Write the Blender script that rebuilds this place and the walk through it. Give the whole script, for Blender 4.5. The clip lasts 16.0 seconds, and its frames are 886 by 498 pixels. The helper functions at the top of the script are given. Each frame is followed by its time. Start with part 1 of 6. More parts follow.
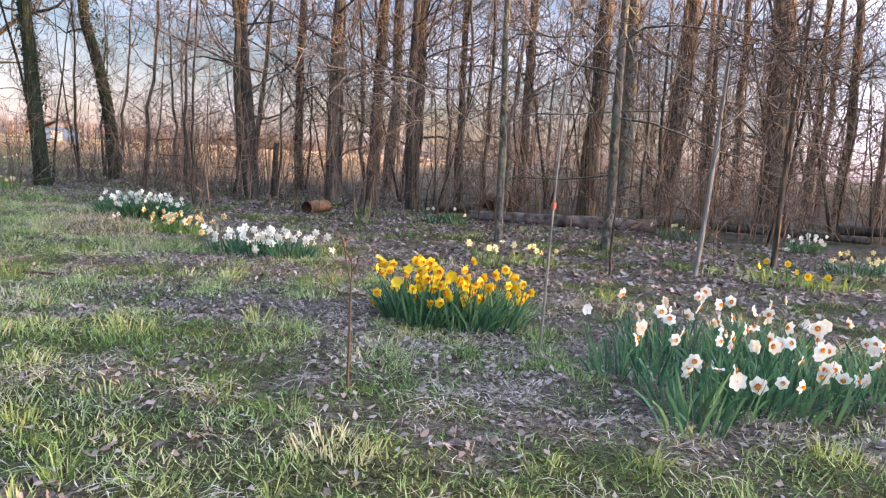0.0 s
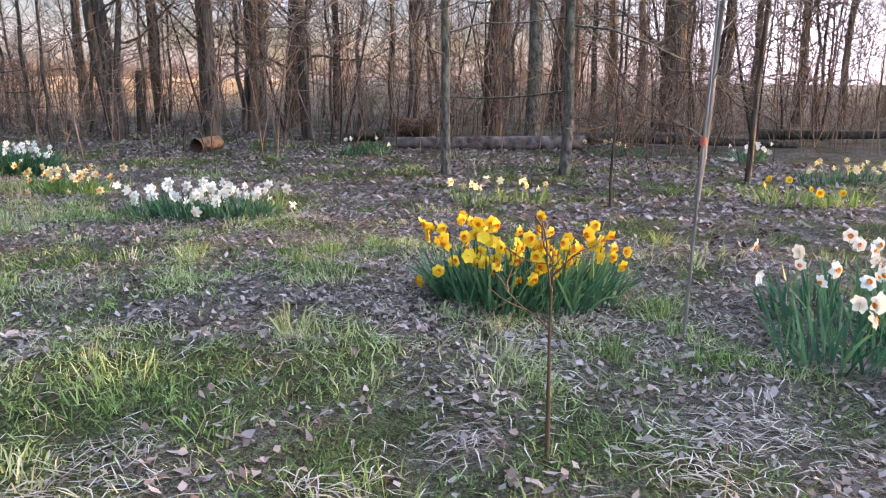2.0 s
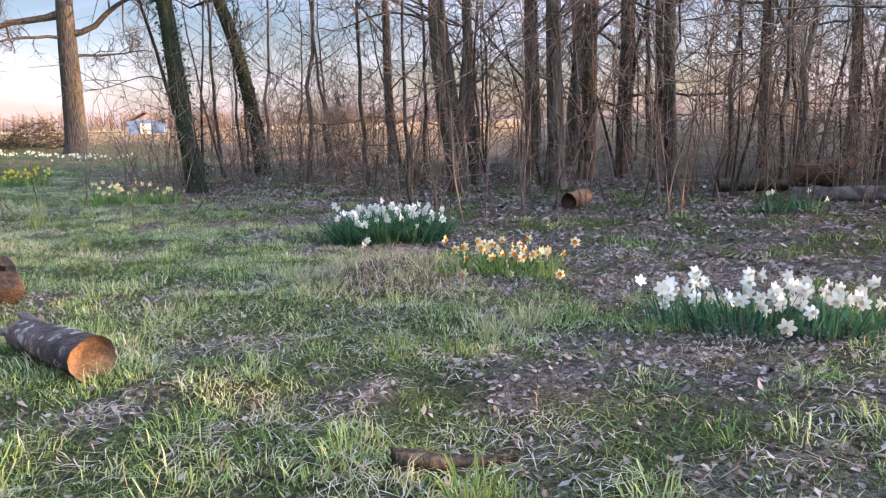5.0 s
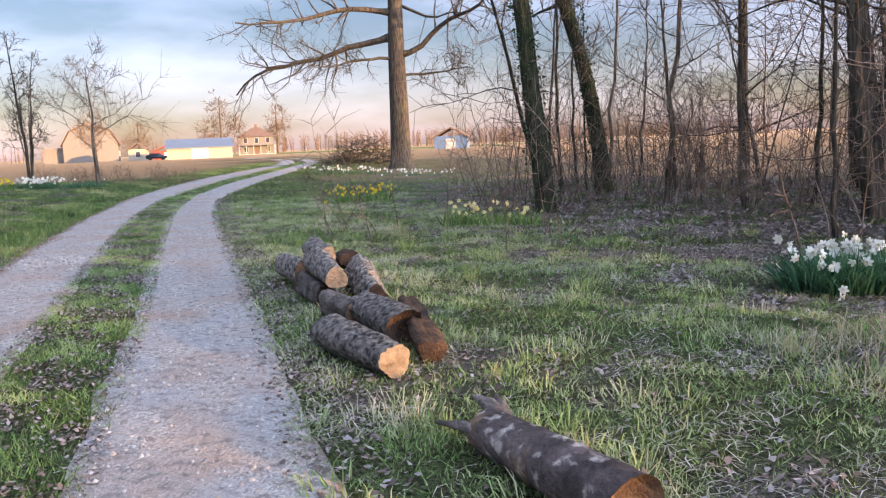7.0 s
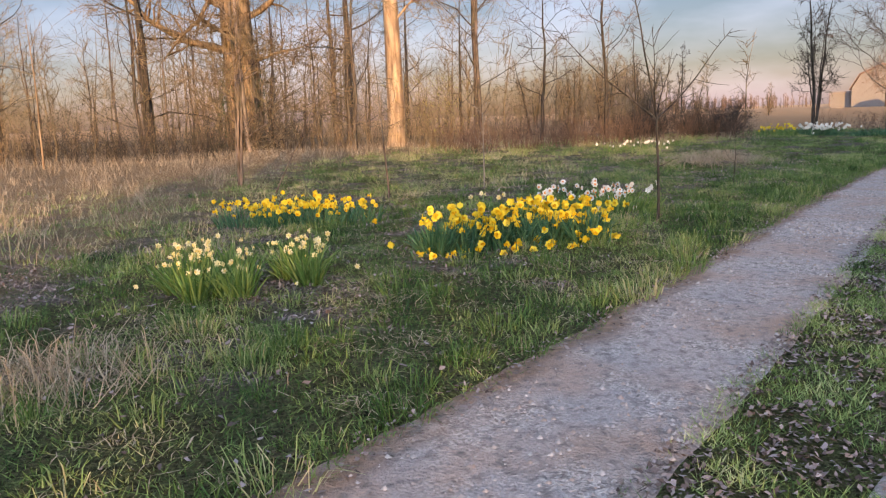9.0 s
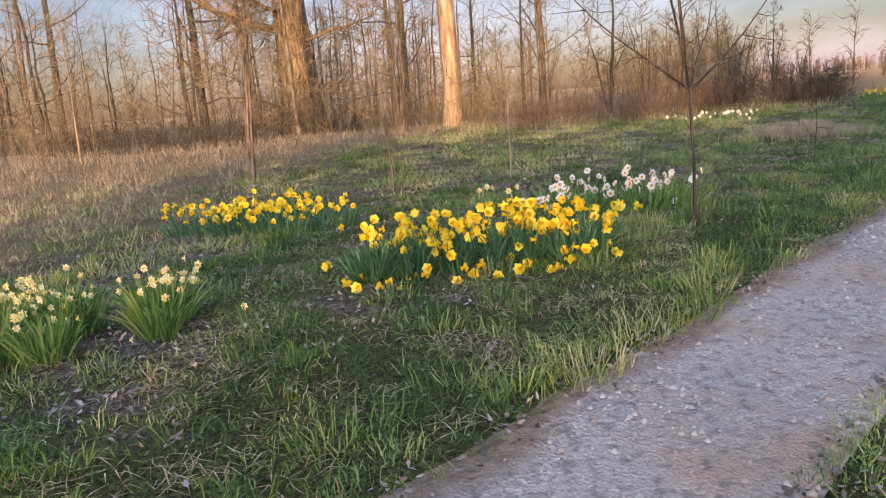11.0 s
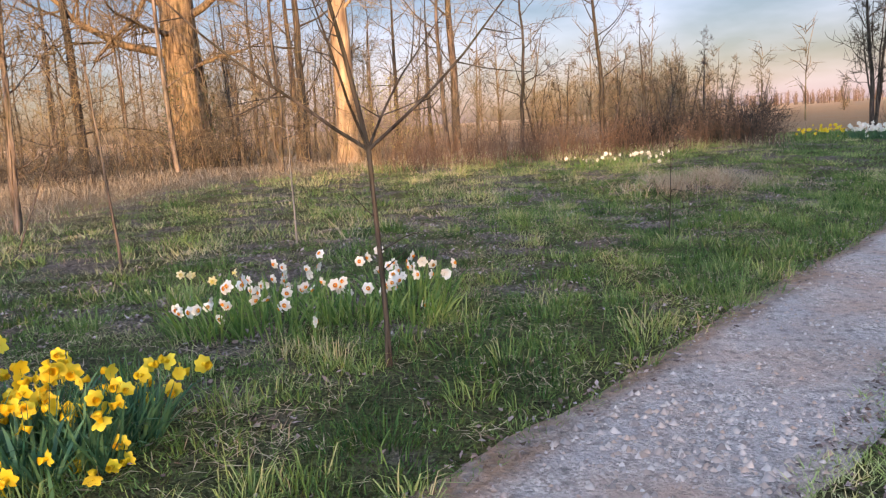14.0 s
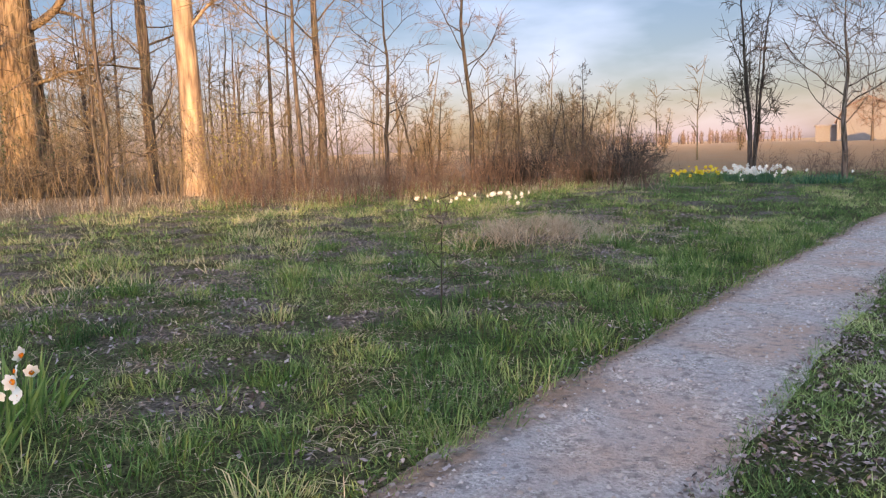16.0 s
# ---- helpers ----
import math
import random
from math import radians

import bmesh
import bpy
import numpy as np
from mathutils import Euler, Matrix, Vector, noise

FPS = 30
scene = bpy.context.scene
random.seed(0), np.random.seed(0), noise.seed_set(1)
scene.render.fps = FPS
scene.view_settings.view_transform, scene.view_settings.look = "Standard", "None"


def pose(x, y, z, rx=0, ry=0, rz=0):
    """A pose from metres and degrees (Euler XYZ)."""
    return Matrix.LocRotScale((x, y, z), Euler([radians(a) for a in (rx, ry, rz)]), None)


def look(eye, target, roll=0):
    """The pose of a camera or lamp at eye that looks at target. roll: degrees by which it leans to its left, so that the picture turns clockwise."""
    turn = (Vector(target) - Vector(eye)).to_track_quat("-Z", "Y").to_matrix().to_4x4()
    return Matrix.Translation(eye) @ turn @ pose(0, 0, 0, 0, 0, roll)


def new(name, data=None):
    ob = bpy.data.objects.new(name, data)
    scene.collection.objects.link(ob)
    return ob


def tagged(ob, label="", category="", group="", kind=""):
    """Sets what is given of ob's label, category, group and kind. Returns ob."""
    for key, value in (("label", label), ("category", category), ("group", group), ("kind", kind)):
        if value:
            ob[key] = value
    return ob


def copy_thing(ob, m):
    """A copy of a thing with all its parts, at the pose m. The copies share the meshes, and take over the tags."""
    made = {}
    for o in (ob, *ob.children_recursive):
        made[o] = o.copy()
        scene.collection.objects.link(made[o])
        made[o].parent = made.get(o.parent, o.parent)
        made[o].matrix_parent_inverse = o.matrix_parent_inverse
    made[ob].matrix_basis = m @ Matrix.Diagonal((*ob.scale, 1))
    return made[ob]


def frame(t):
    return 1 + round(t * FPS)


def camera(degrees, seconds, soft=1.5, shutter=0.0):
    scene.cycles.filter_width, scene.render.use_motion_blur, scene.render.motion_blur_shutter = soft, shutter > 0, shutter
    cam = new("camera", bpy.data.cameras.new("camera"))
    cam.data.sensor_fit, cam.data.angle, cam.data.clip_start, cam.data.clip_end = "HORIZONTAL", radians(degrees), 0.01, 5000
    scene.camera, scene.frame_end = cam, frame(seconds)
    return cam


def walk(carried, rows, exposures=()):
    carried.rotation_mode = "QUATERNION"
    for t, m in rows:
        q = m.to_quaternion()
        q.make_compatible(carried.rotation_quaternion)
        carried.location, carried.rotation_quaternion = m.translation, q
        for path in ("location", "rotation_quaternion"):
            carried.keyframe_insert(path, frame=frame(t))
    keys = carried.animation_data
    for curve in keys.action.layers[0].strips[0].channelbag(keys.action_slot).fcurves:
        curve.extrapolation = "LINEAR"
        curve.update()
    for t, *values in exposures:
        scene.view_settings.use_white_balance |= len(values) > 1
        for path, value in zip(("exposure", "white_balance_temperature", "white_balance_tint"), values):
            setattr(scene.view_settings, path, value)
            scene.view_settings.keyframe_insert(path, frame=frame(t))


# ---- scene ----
cam = camera(57.9, 16.0, soft=1.25)
PATH = [
    (0, (0.229, 2.118, 1.332), (0.151, 4.104, 1.106), 3.3),
    (0.5, (-0.189, 2.537, 1.346), (-0.164, 4.521, 1.095), 2.5),
    (1, (-0.559, 3.0, 1.347), (-0.453, 4.976, 1.053), 1.5),
    (1.5, (-0.882, 3.441, 1.339), (-0.686, 5.399, 0.979), 0.8),
    (2, (-1.219, 3.857, 1.341), (-0.915, 5.79, 0.928), 0.6),
    (2.5, (-1.587, 4.287, 1.355), (-1.285, 6.213, 0.909), 0.1),
    (3, (-1.975, 4.716, 1.36), (-1.741, 6.655, 0.928), -0.4),
    (3.5, (-2.355, 5.199, 1.39), (-2.302, 7.161, 1.005), -0.9),
    (4, (-2.827, 5.634, 1.398), (-2.947, 7.6, 1.049), -1.2),
    (4.2, (-3.007, 5.796, 1.399), (-3.166, 7.76, 1.058), -1.3),
    (6.3, (-4.918, 7.374, 1.468), (-5.448, 9.283, 1.193), -2.0),
    (6.5, (-5.115, 7.498, 1.473), (-5.724, 9.384, 1.206), -2.2),
    (7, (-5.624, 7.89, 1.446), (-6.558, 9.638, 1.184), -2.4),
    (7.5, (-6.157, 8.254, 1.414), (-7.487, 9.717, 1.113), -2.9),
    (8, (-6.602, 8.551, 1.383), (-8.254, 9.614, 1.011), -4.0),
    (8.5, (-6.927, 8.851, 1.497), (-8.796, 9.451, 1.114), -3.0),
    (9, (-7.409, 9.163, 1.479), (-9.352, 9.506, 1.155), -2.1),
    (9.2, (-7.62, 9.323, 1.474), (-9.579, 9.578, 1.16), -2.1),
    (11.3, (-9.737, 11.16, 1.448), (-11.702, 11.253, 1.082), -4.3),
    (11.5, (-9.964, 11.373, 1.43), (-11.93, 11.464, 1.075), -4.4),
    (12, (-10.509, 11.875, 1.413), (-12.48, 11.926, 1.077), -4.7),
    (12.5, (-10.979, 12.36, 1.415), (-12.952, 12.401, 1.091), -4.6),
    (13, (-11.456, 12.875, 1.449), (-13.429, 12.927, 1.127), -4.5),
    (13.5, (-11.959, 13.367, 1.468), (-13.93, 13.472, 1.15), -3.9),
    (14, (-12.465, 13.875, 1.486), (-14.435, 14.032, 1.177), -3.5),
    (14.5, (-12.949, 14.367, 1.492), (-14.911, 14.624, 1.201), -3.0),
    (15, (-13.407, 14.886, 1.511), (-15.359, 15.218, 1.234), -2.5),
    (15.5, (-13.92, 15.387, 1.503), (-15.872, 15.735, 1.245), -2.2),
    (16, (-14.399, 15.914, 1.478), (-16.352, 16.273, 1.234), -2.1),
]
walk(cam, [(t, look(eye, target, roll)) for t, eye, target, roll in PATH], [(0, 1.85, 6400, 8), (1.5, 1.92, 6400, 8), (3.5, 1.85, 6100, 8), (6, 1.76, 6200, 8), (9, 0.92, 6450, 9), (12, 1.10, 6400, 9), (16, 1.14, 6450, 9)])

# ---- world, sun ----
SUN_AZ, SUN_EL = radians(-5), radians(6.5)
world = bpy.data.worlds.new("sky")
scene.world = world
world.use_nodes = True
wn, wl = world.node_tree.nodes, world.node_tree.links
wn.clear()
sky = wn.new("ShaderNodeTexSky")
sky.sky_type, sky.sun_disc = "NISHITA", False
sky.sun_elevation, sky.sun_rotation = SUN_EL, radians(90) - SUN_AZ
sky.air_density, sky.dust_density, sky.ozone_density = 1.0, 0.7, 2.5
coords = wn.new("ShaderNodeTexCoord")
stretch = wn.new("ShaderNodeMapping")
stretch.inputs["Scale"].default_value = (1.2, 1.6, 5.0)
wl.new(coords.outputs["Generated"], stretch.inputs["Vector"])
veil = wn.new("ShaderNodeTexNoise")
veil.inputs["Scale"].default_value, veil.inputs["Detail"].default_value = 2.2, 5.0
wl.new(stretch.outputs["Vector"], veil.inputs["Vector"])
veil_ramp = wn.new("ShaderNodeMapRange")
for k, v in (("From Min", 0.42), ("From Max", 0.66), ("To Min", 0.10), ("To Max", 1.25)):
    veil_ramp.inputs[k].default_value = v
wl.new(veil.outputs["Fac"], veil_ramp.inputs["Value"])
# unseen extra brightness high on the sun's side, added to light the ground
toward = wn.new("ShaderNodeVectorMath")
toward.operation = "DOT_PRODUCT"
toward.inputs[1].default_value = (0.85 * math.cos(SUN_AZ), 0.85 * math.sin(SUN_AZ), 0.52)
wl.new(coords.outputs["Generated"], toward.inputs[0])
fill_glow = wn.new("ShaderNodeMapRange")
fill_glow.interpolation_type = "SMOOTHSTEP"
for k, v in (("From Min", 0.15), ("From Max", 1.0), ("To Min", 1.0), ("To Max", 16.5)):
    fill_glow.inputs[k].default_value = v
wl.new(toward.outputs["Value"], fill_glow.inputs["Value"])
boosted_veil = wn.new("ShaderNodeMath")
boosted_veil.operation = "MULTIPLY"
wl.new(veil_ramp.outputs["Result"], boosted_veil.inputs[0])
wl.new(fill_glow.outputs["Result"], boosted_veil.inputs[1])
veil_tint = wn.new("ShaderNodeVectorMath")
veil_tint.operation = "SCALE"
veil_tint.inputs[0].default_value = (1.03, 1.11, 1.36)
wl.new(boosted_veil.outputs[0], veil_tint.inputs["Scale"])
veil_mix = wn.new("ShaderNodeMixRGB")
veil_mix.blend_type = "ADD"
veil_mix.inputs["Fac"].default_value = 1.0
wl.new(veil_tint.outputs["Vector"], veil_mix.inputs["Color2"])
air = wn.new("ShaderNodeVectorMath")
air.operation = "MULTIPLY"
air.inputs[1].default_value = (0.62, 0.57, 0.59)
wl.new(sky.outputs["Color"], air.inputs[0])
wl.new(air.outputs["Vector"], veil_mix.inputs["Color1"])
sky_out = wn.new("ShaderNodeBackground")
sky_out.inputs["Strength"].default_value = 0.13
height_of = wn.new("ShaderNodeSeparateXYZ")
wl.new(coords.outputs["Generated"], height_of.inputs["Vector"])
low_sky = wn.new("ShaderNodeMapRange")
for k, v in (("From Min", 0.0), ("From Max", 0.45), ("To Min", 1.0), ("To Max", 0.0)):
    low_sky.inputs[k].default_value = v
wl.new(height_of.outputs["Z"], low_sky.inputs["Value"])
blush = wn.new("ShaderNodeMixRGB")
blush.blend_type = "MULTIPLY"
blush.inputs["Color2"].default_value = (1.10, 0.88, 0.97, 1)
wl.new(low_sky.outputs["Result"], blush.inputs["Fac"])
wl.new(veil_mix.outputs["Color"], blush.inputs["Color1"])
wl.new(blush.outputs["Color"], sky_out.inputs["Color"])
wl.new(sky_out.outputs["Background"], wn.new("ShaderNodeOutputWorld").inputs["Surface"])

sun = new("sun", bpy.data.lights.new("sun", "SUN"))
sun.data.energy, sun.data.angle, sun.data.color = 5.5, radians(0.6), (1.0, 0.56, 0.23)
sun_way = Vector((math.cos(SUN_AZ) * math.cos(SUN_EL), math.sin(SUN_AZ) * math.cos(SUN_EL), math.sin(SUN_EL)))
sun.matrix_world = look(sun_way * 60, (0, 0, 0))


# ---- materials ----
def nodes_of(name, rough=0.85, spec=0.25):
    m = bpy.data.materials.new(name)
    m.use_nodes = True
    n, l = m.node_tree.nodes, m.node_tree.links
    b = n["Principled BSDF"]
    b.inputs["Roughness"].default_value = rough
    b.inputs["Specular IOR Level"].default_value = spec
    return m, n, l, b


def mix(n, l, fac, a, b, mode="MIX"):
    node = n.new("ShaderNodeMixRGB")
    node.blend_type = mode
    for key, v in (("Fac", fac), ("Color1", a), ("Color2", b)):
        if isinstance(v, (int, float)):
            node.inputs[key].default_value = v
        elif isinstance(v, tuple):
            node.inputs[key].default_value = (*v, 1)
        else:
            l.new(v, node.inputs[key])
    return node.outputs["Color"]


def noise_fac(n, l, vec, scale, detail=4.0, lo=0.3, hi=0.7):
    t = n.new("ShaderNodeTexNoise")
    t.inputs["Scale"].default_value, t.inputs["Detail"].default_value = scale, detail
    l.new(vec, t.inputs["Vector"])
    r = n.new("ShaderNodeMapRange")
    r.inputs["From Min"].default_value, r.inputs["From Max"].default_value = lo, hi
    l.new(t.outputs["Fac"], r.inputs["Value"])
    return r.outputs["Result"]


def place_vec(n, l, scale=(1, 1, 1)):
    c = n.new("ShaderNodeTexCoord")
    m = n.new("ShaderNodeMapping")
    m.inputs["Scale"].default_value = scale
    l.new(c.outputs["Object"], m.inputs["Vector"])
    return m.outputs["Vector"]


def bump(n, l, b, height, strength, distance=0.02):
    k = n.new("ShaderNodeBump")
    k.inputs["Strength"].default_value, k.inputs["Distance"].default_value = strength, distance
    l.new(height, k.inputs["Height"])
    l.new(k.outputs["Normal"], b.inputs["Normal"])


def bark(name, dark, light, moss=(0.10, 0.11, 0.05), ridge=16.0, mossy=0.35, along=0.16):
    """Furrowed bark with lichen patches."""
    m, n, l, b = nodes_of(name, 0.92, 0.15)
    v = place_vec(n, l, (1, 1, along))
    v2 = place_vec(n, l)
    f = noise_fac(n, l, v, ridge, 6, 0.35, 0.65)
    patch = noise_fac(n, l, v2, 1.7, 4, 0.42, 0.75)
    c = mix(n, l, f, dark, light)
    part_fac = n.new("ShaderNodeMath")
    part_fac.operation = "MULTIPLY"
    part_fac.inputs[1].default_value = mossy
    l.new(patch, part_fac.inputs[0])
    c = mix(n, l, part_fac.outputs[0], c, moss)
    info = n.new("ShaderNodeObjectInfo")
    shade = n.new("ShaderNodeMapRange")
    shade.inputs["To Min"].default_value, shade.inputs["To Max"].default_value = 0.75, 1.25
    l.new(info.outputs["Random"], shade.inputs["Value"])
    c = mix(n, l, 1.0, c, shade.outputs["Result"], "MULTIPLY")
    l.new(c, b.inputs["Base Color"])
    bump(n, l, b, f, 0.8, 0.03)
    return m


def blades(name, colours, rough=0.6, through_light=0.35, toned=False):
    """Thin leaves: one of several colours for each, paler to the light behind."""
    m, n, l, b = nodes_of(name, rough, 0.3)
    g = n.new("ShaderNodeNewGeometry")
    r = n.new("ShaderNodeValToRGB")
    r.color_ramp.interpolation = "LINEAR"
    while len(r.color_ramp.elements) < len(colours):
        r.color_ramp.elements.new(0.5)
    for i, c in enumerate(colours):
        r.color_ramp.elements[i].position = i / max(1, len(colours) - 1)
        r.color_ramp.elements[i].color = (*c, 1)
    if toned:
        tone = n.new("ShaderNodeAttribute")
        tone.attribute_name = "tone"
        part_of = n.new("ShaderNodeMapRange")
        part_of.inputs["To Min"].default_value, part_of.inputs["To Max"].default_value = -0.24, 0.24
        l.new(g.outputs["Random Per Island"], part_of.inputs["Value"])
        both = n.new("ShaderNodeMath")
        l.new(tone.outputs["Fac"], both.inputs[0])
        l.new(part_of.outputs["Result"], both.inputs[1])
        l.new(both.outputs[0], r.inputs["Fac"])
    else:
        l.new(g.outputs["Random Per Island"], r.inputs["Fac"])
    l.new(r.outputs["Color"], b.inputs["Base Color"])
    if through_light:
        t = n.new("ShaderNodeBsdfTranslucent")
        l.new(r.outputs["Color"], t.inputs["Color"])
        s = n.new("ShaderNodeMixShader")
        s.inputs["Fac"].default_value = through_light
        l.new(b.outputs["BSDF"], s.inputs[1])
        l.new(t.outputs["BSDF"], s.inputs[2])
        l.new(s.outputs["Shader"], n["Material Output"].inputs["Surface"])
    return m


def plain(name, c1, c2, scale=6.0, rough=0.8, strength=0.2, spec=0.25, stretch_by=(1, 1, 1)):
    m, n, l, b = nodes_of(name, rough, spec)
    v = place_vec(n, l, stretch_by)
    f = noise_fac(n, l, v, scale, 6)
    f2 = noise_fac(n, l, v, scale * 9, 3)
    c = mix(n, l, f, c1, c2)
    c = mix(n, l, 0.25, c, f2, "OVERLAY")
    l.new(c, b.inputs["Base Color"])
    bump(n, l, b, f2, strength, 0.01)
    return m


def petal(name, c1, c2):
    m, n, l, b = nodes_of(name, 0.55, 0.3)
    info = n.new("ShaderNodeObjectInfo")
    c = mix(n, l, info.outputs["Random"], c1, c2)
    l.new(c, b.inputs["Base Color"])
    t = n.new("ShaderNodeBsdfTranslucent")
    l.new(c, t.inputs["Color"])
    s = n.new("ShaderNodeMixShader")
    s.inputs["Fac"].default_value = 0.3
    l.new(b.outputs["BSDF"], s.inputs[1])
    l.new(t.outputs["BSDF"], s.inputs[2])
    l.new(s.outputs["Shader"], n["Material Output"].inputs["Surface"])
    return m


BARK_BROWN = bark("bark brown", (0.04, 0.032, 0.027), (0.20, 0.16, 0.135))
BARK_DARK = bark("bark dark", (0.03, 0.025, 0.022), (0.11, 0.09, 0.075), (0.06, 0.075, 0.035))
BARK_GREY = bark("bark grey", (0.05, 0.045, 0.04), (0.22, 0.205, 0.18), (0.16, 0.18, 0.11), 14.0, 0.7, 0.5)
BARK_OAK = bark("oak bark", (0.035, 0.025, 0.018), (0.22, 0.16, 0.10), (0.16, 0.14, 0.07), 12.0)
BARK_PALE = bark("bark pale", (0.13, 0.09, 0.06), (0.38, 0.29, 0.19), (0.17, 0.13, 0.095), 6.0, 0.55)
BARK_IVY = bark("bark with vines", (0.02, 0.022, 0.016), (0.085, 0.08, 0.055), (0.03, 0.05, 0.02), 22.0, 0.8)
TWIG = bark("twig", (0.06, 0.045, 0.037), (0.25, 0.19, 0.155), (0.16, 0.13, 0.09), 5.0, 0.3)
TWIG_WARM = bark("twig warm", (0.05, 0.037, 0.026), (0.29, 0.22, 0.14), (0.28, 0.25, 0.12), 5.0, 0.4)
TWIG_RED = bark("twig red", (0.095, 0.062, 0.046), (0.25, 0.17, 0.12), (0.20, 0.15, 0.10), 5.0, 0.3)
SAPLING = bark("sapling bark", (0.20, 0.19, 0.175), (0.38, 0.36, 0.34), (0.25, 0.24, 0.19), 12.0, 0.3)
CUT_WOOD = plain("cut wood", (0.17, 0.12, 0.08), (0.38, 0.28, 0.185), 14.0, 0.8, 0.3)
ROT_WOOD = plain("rotten wood", (0.018, 0.014, 0.012), (0.11, 0.065, 0.042), 7.0, 0.95, 0.7)
ORANGE_WOOD = plain("barkless wood", (0.07, 0.042, 0.028), (0.30, 0.18, 0.105), 8.0, 0.8, 0.4)
LOG_BARK = bark("log bark", (0.03, 0.027, 0.026), (0.30, 0.27, 0.255), (0.20, 0.19, 0.17), 22.0, 0.5, 0.9)
def weathered(name):
    """Dark wood that has lost its bark, mottled, with pale dry flecks."""
    m, n, l, b = nodes_of(name, 0.8, 0.25)
    v = place_vec(n, l)
    f = noise_fac(n, l, v, 5.0, 6, 0.35, 0.65)
    c = mix(n, l, f, (0.03, 0.023, 0.022), (0.13, 0.10, 0.10))
    c = mix(n, l, noise_fac(n, l, v, 11.0, 6, 0.56, 0.66), c, (0.36, 0.32, 0.30))
    c = mix(n, l, noise_fac(n, l, v, 3.0, 4, 0.58, 0.70), c, (0.20, 0.13, 0.09))
    l.new(c, b.inputs["Base Color"])
    bump(n, l, b, noise_fac(n, l, v, 26.0, 6), 0.8, 0.015)
    return m


LOG_WEATHERED = weathered("mottled log")
LOG_SMOOTH = plain("weathered log", (0.022, 0.018, 0.017), (0.21, 0.18, 0.17), 6.0, 0.85, 0.8, 0.25, (1, 1, 1))
GRASS = blades("grass", [(0.02, 0.055, 0.014), (0.055, 0.125, 0.03), (0.11, 0.20, 0.05), (0.20, 0.29, 0.09), (0.32, 0.39, 0.15), (0.50, 0.45, 0.27)], 0.55, 0.35, True)
GRASS_DULL = blades("meadow grass", [(0.035, 0.07, 0.02), (0.10, 0.18, 0.055), (0.20, 0.31, 0.10), (0.32, 0.43, 0.17), (0.44, 0.50, 0.27), (0.58, 0.55, 0.40)], 0.55, 0.35, True)
GRASS_OLIVE = blades("olive meadow grass", [(0.035, 0.07, 0.02), (0.09, 0.15, 0.05), (0.18, 0.24, 0.095), (0.30, 0.32, 0.17), (0.44, 0.41, 0.28)], 0.6, 0.35, True)
GREY_STRAW = blades("weathered straw", [(0.20, 0.17, 0.15), (0.42, 0.38, 0.35), (0.56, 0.52, 0.50), (0.30, 0.27, 0.20)], 0.7, 0.3)
STRAW = blades("straw", [(0.26, 0.20, 0.13), (0.46, 0.38, 0.27), (0.56, 0.49, 0.37), (0.34, 0.27, 0.20)], 0.7, 0.4)
LITTER = blades("dead leaves", [(0.04, 0.03, 0.028), (0.19, 0.145, 0.13), (0.33, 0.29, 0.30), (0.08, 0.062, 0.06), (0.22, 0.17, 0.15), (0.36, 0.33, 0.345)], 0.7, 0.15)
PEBBLE = blades("gravel stones", [(0.16, 0.15, 0.155), (0.34, 0.32, 0.325), (0.46, 0.435, 0.43), (0.34, 0.275, 0.24), (0.25, 0.235, 0.24)], 0.85, 0)
LEAF_BLUE = blades("daffodil leaves", [(0.025, 0.085, 0.05), (0.06, 0.155, 0.085), (0.14, 0.27, 0.13), (0.04, 0.11, 0.065)], 0.4, 0.35)
LEAF_GREEN = blades("pale daffodil leaves", [(0.06, 0.14, 0.04), (0.13, 0.24, 0.06), (0.27, 0.37, 0.12), (0.09, 0.18, 0.055)], 0.4, 0.4)
YELLOW = petal("yellow petals", (0.80, 0.54, 0.015), (0.85, 0.66, 0.05))
LEMON_PETAL = petal("bright yellow petals", (0.80, 0.60, 0.02), (0.84, 0.72, 0.08))
AMBER = petal("amber cup", (0.80, 0.30, 0.006), (0.84, 0.42, 0.01))
GOLD = petal("golden cup", (0.80, 0.52, 0.008), (0.84, 0.62, 0.02))
WHITE = petal("white petals", (0.80, 0.80, 0.72), (0.84, 0.84, 0.80))
CREAM = petal("cream petals", (0.78, 0.70, 0.34), (0.82, 0.77, 0.52))
ORANGE = petal("orange cup", (0.82, 0.26, 0.015), (0.84, 0.36, 0.03))
LEMON = petal("lemon cup", (0.80, 0.68, 0.20), (0.83, 0.76, 0.38))
PINKISH = petal("white cup", (0.80, 0.76, 0.62), (0.83, 0.80, 0.70))
PAINT_CREAM = plain("cream cladding", (0.30, 0.27, 0.21), (0.40, 0.36, 0.29), 2.0, 0.7, 0.15, 0.25, (1, 1, 12))
# pale cladding darkened in colour to offset strong sun on house and barn
PAINT_GREY = plain("darkened pale cladding", (0.15, 0.14, 0.13), (0.23, 0.215, 0.20), 2.0, 0.7, 0.15, 0.25, (1, 1, 12))
PAINT_WHITE = plain("white cladding", (0.45, 0.44, 0.42), (0.56, 0.55, 0.53), 2.0, 0.7, 0.15, 0.25, (1, 1, 12))
ROOF_BLUE = plain("metal roof", (0.10, 0.14, 0.21), (0.15, 0.19, 0.27), 1.0, 0.45, 0.1, 0.5, (14, 1, 1))
ROOF_BROWN = plain("brown shingles", (0.13, 0.085, 0.065), (0.22, 0.15, 0.12), 3.0, 0.9)
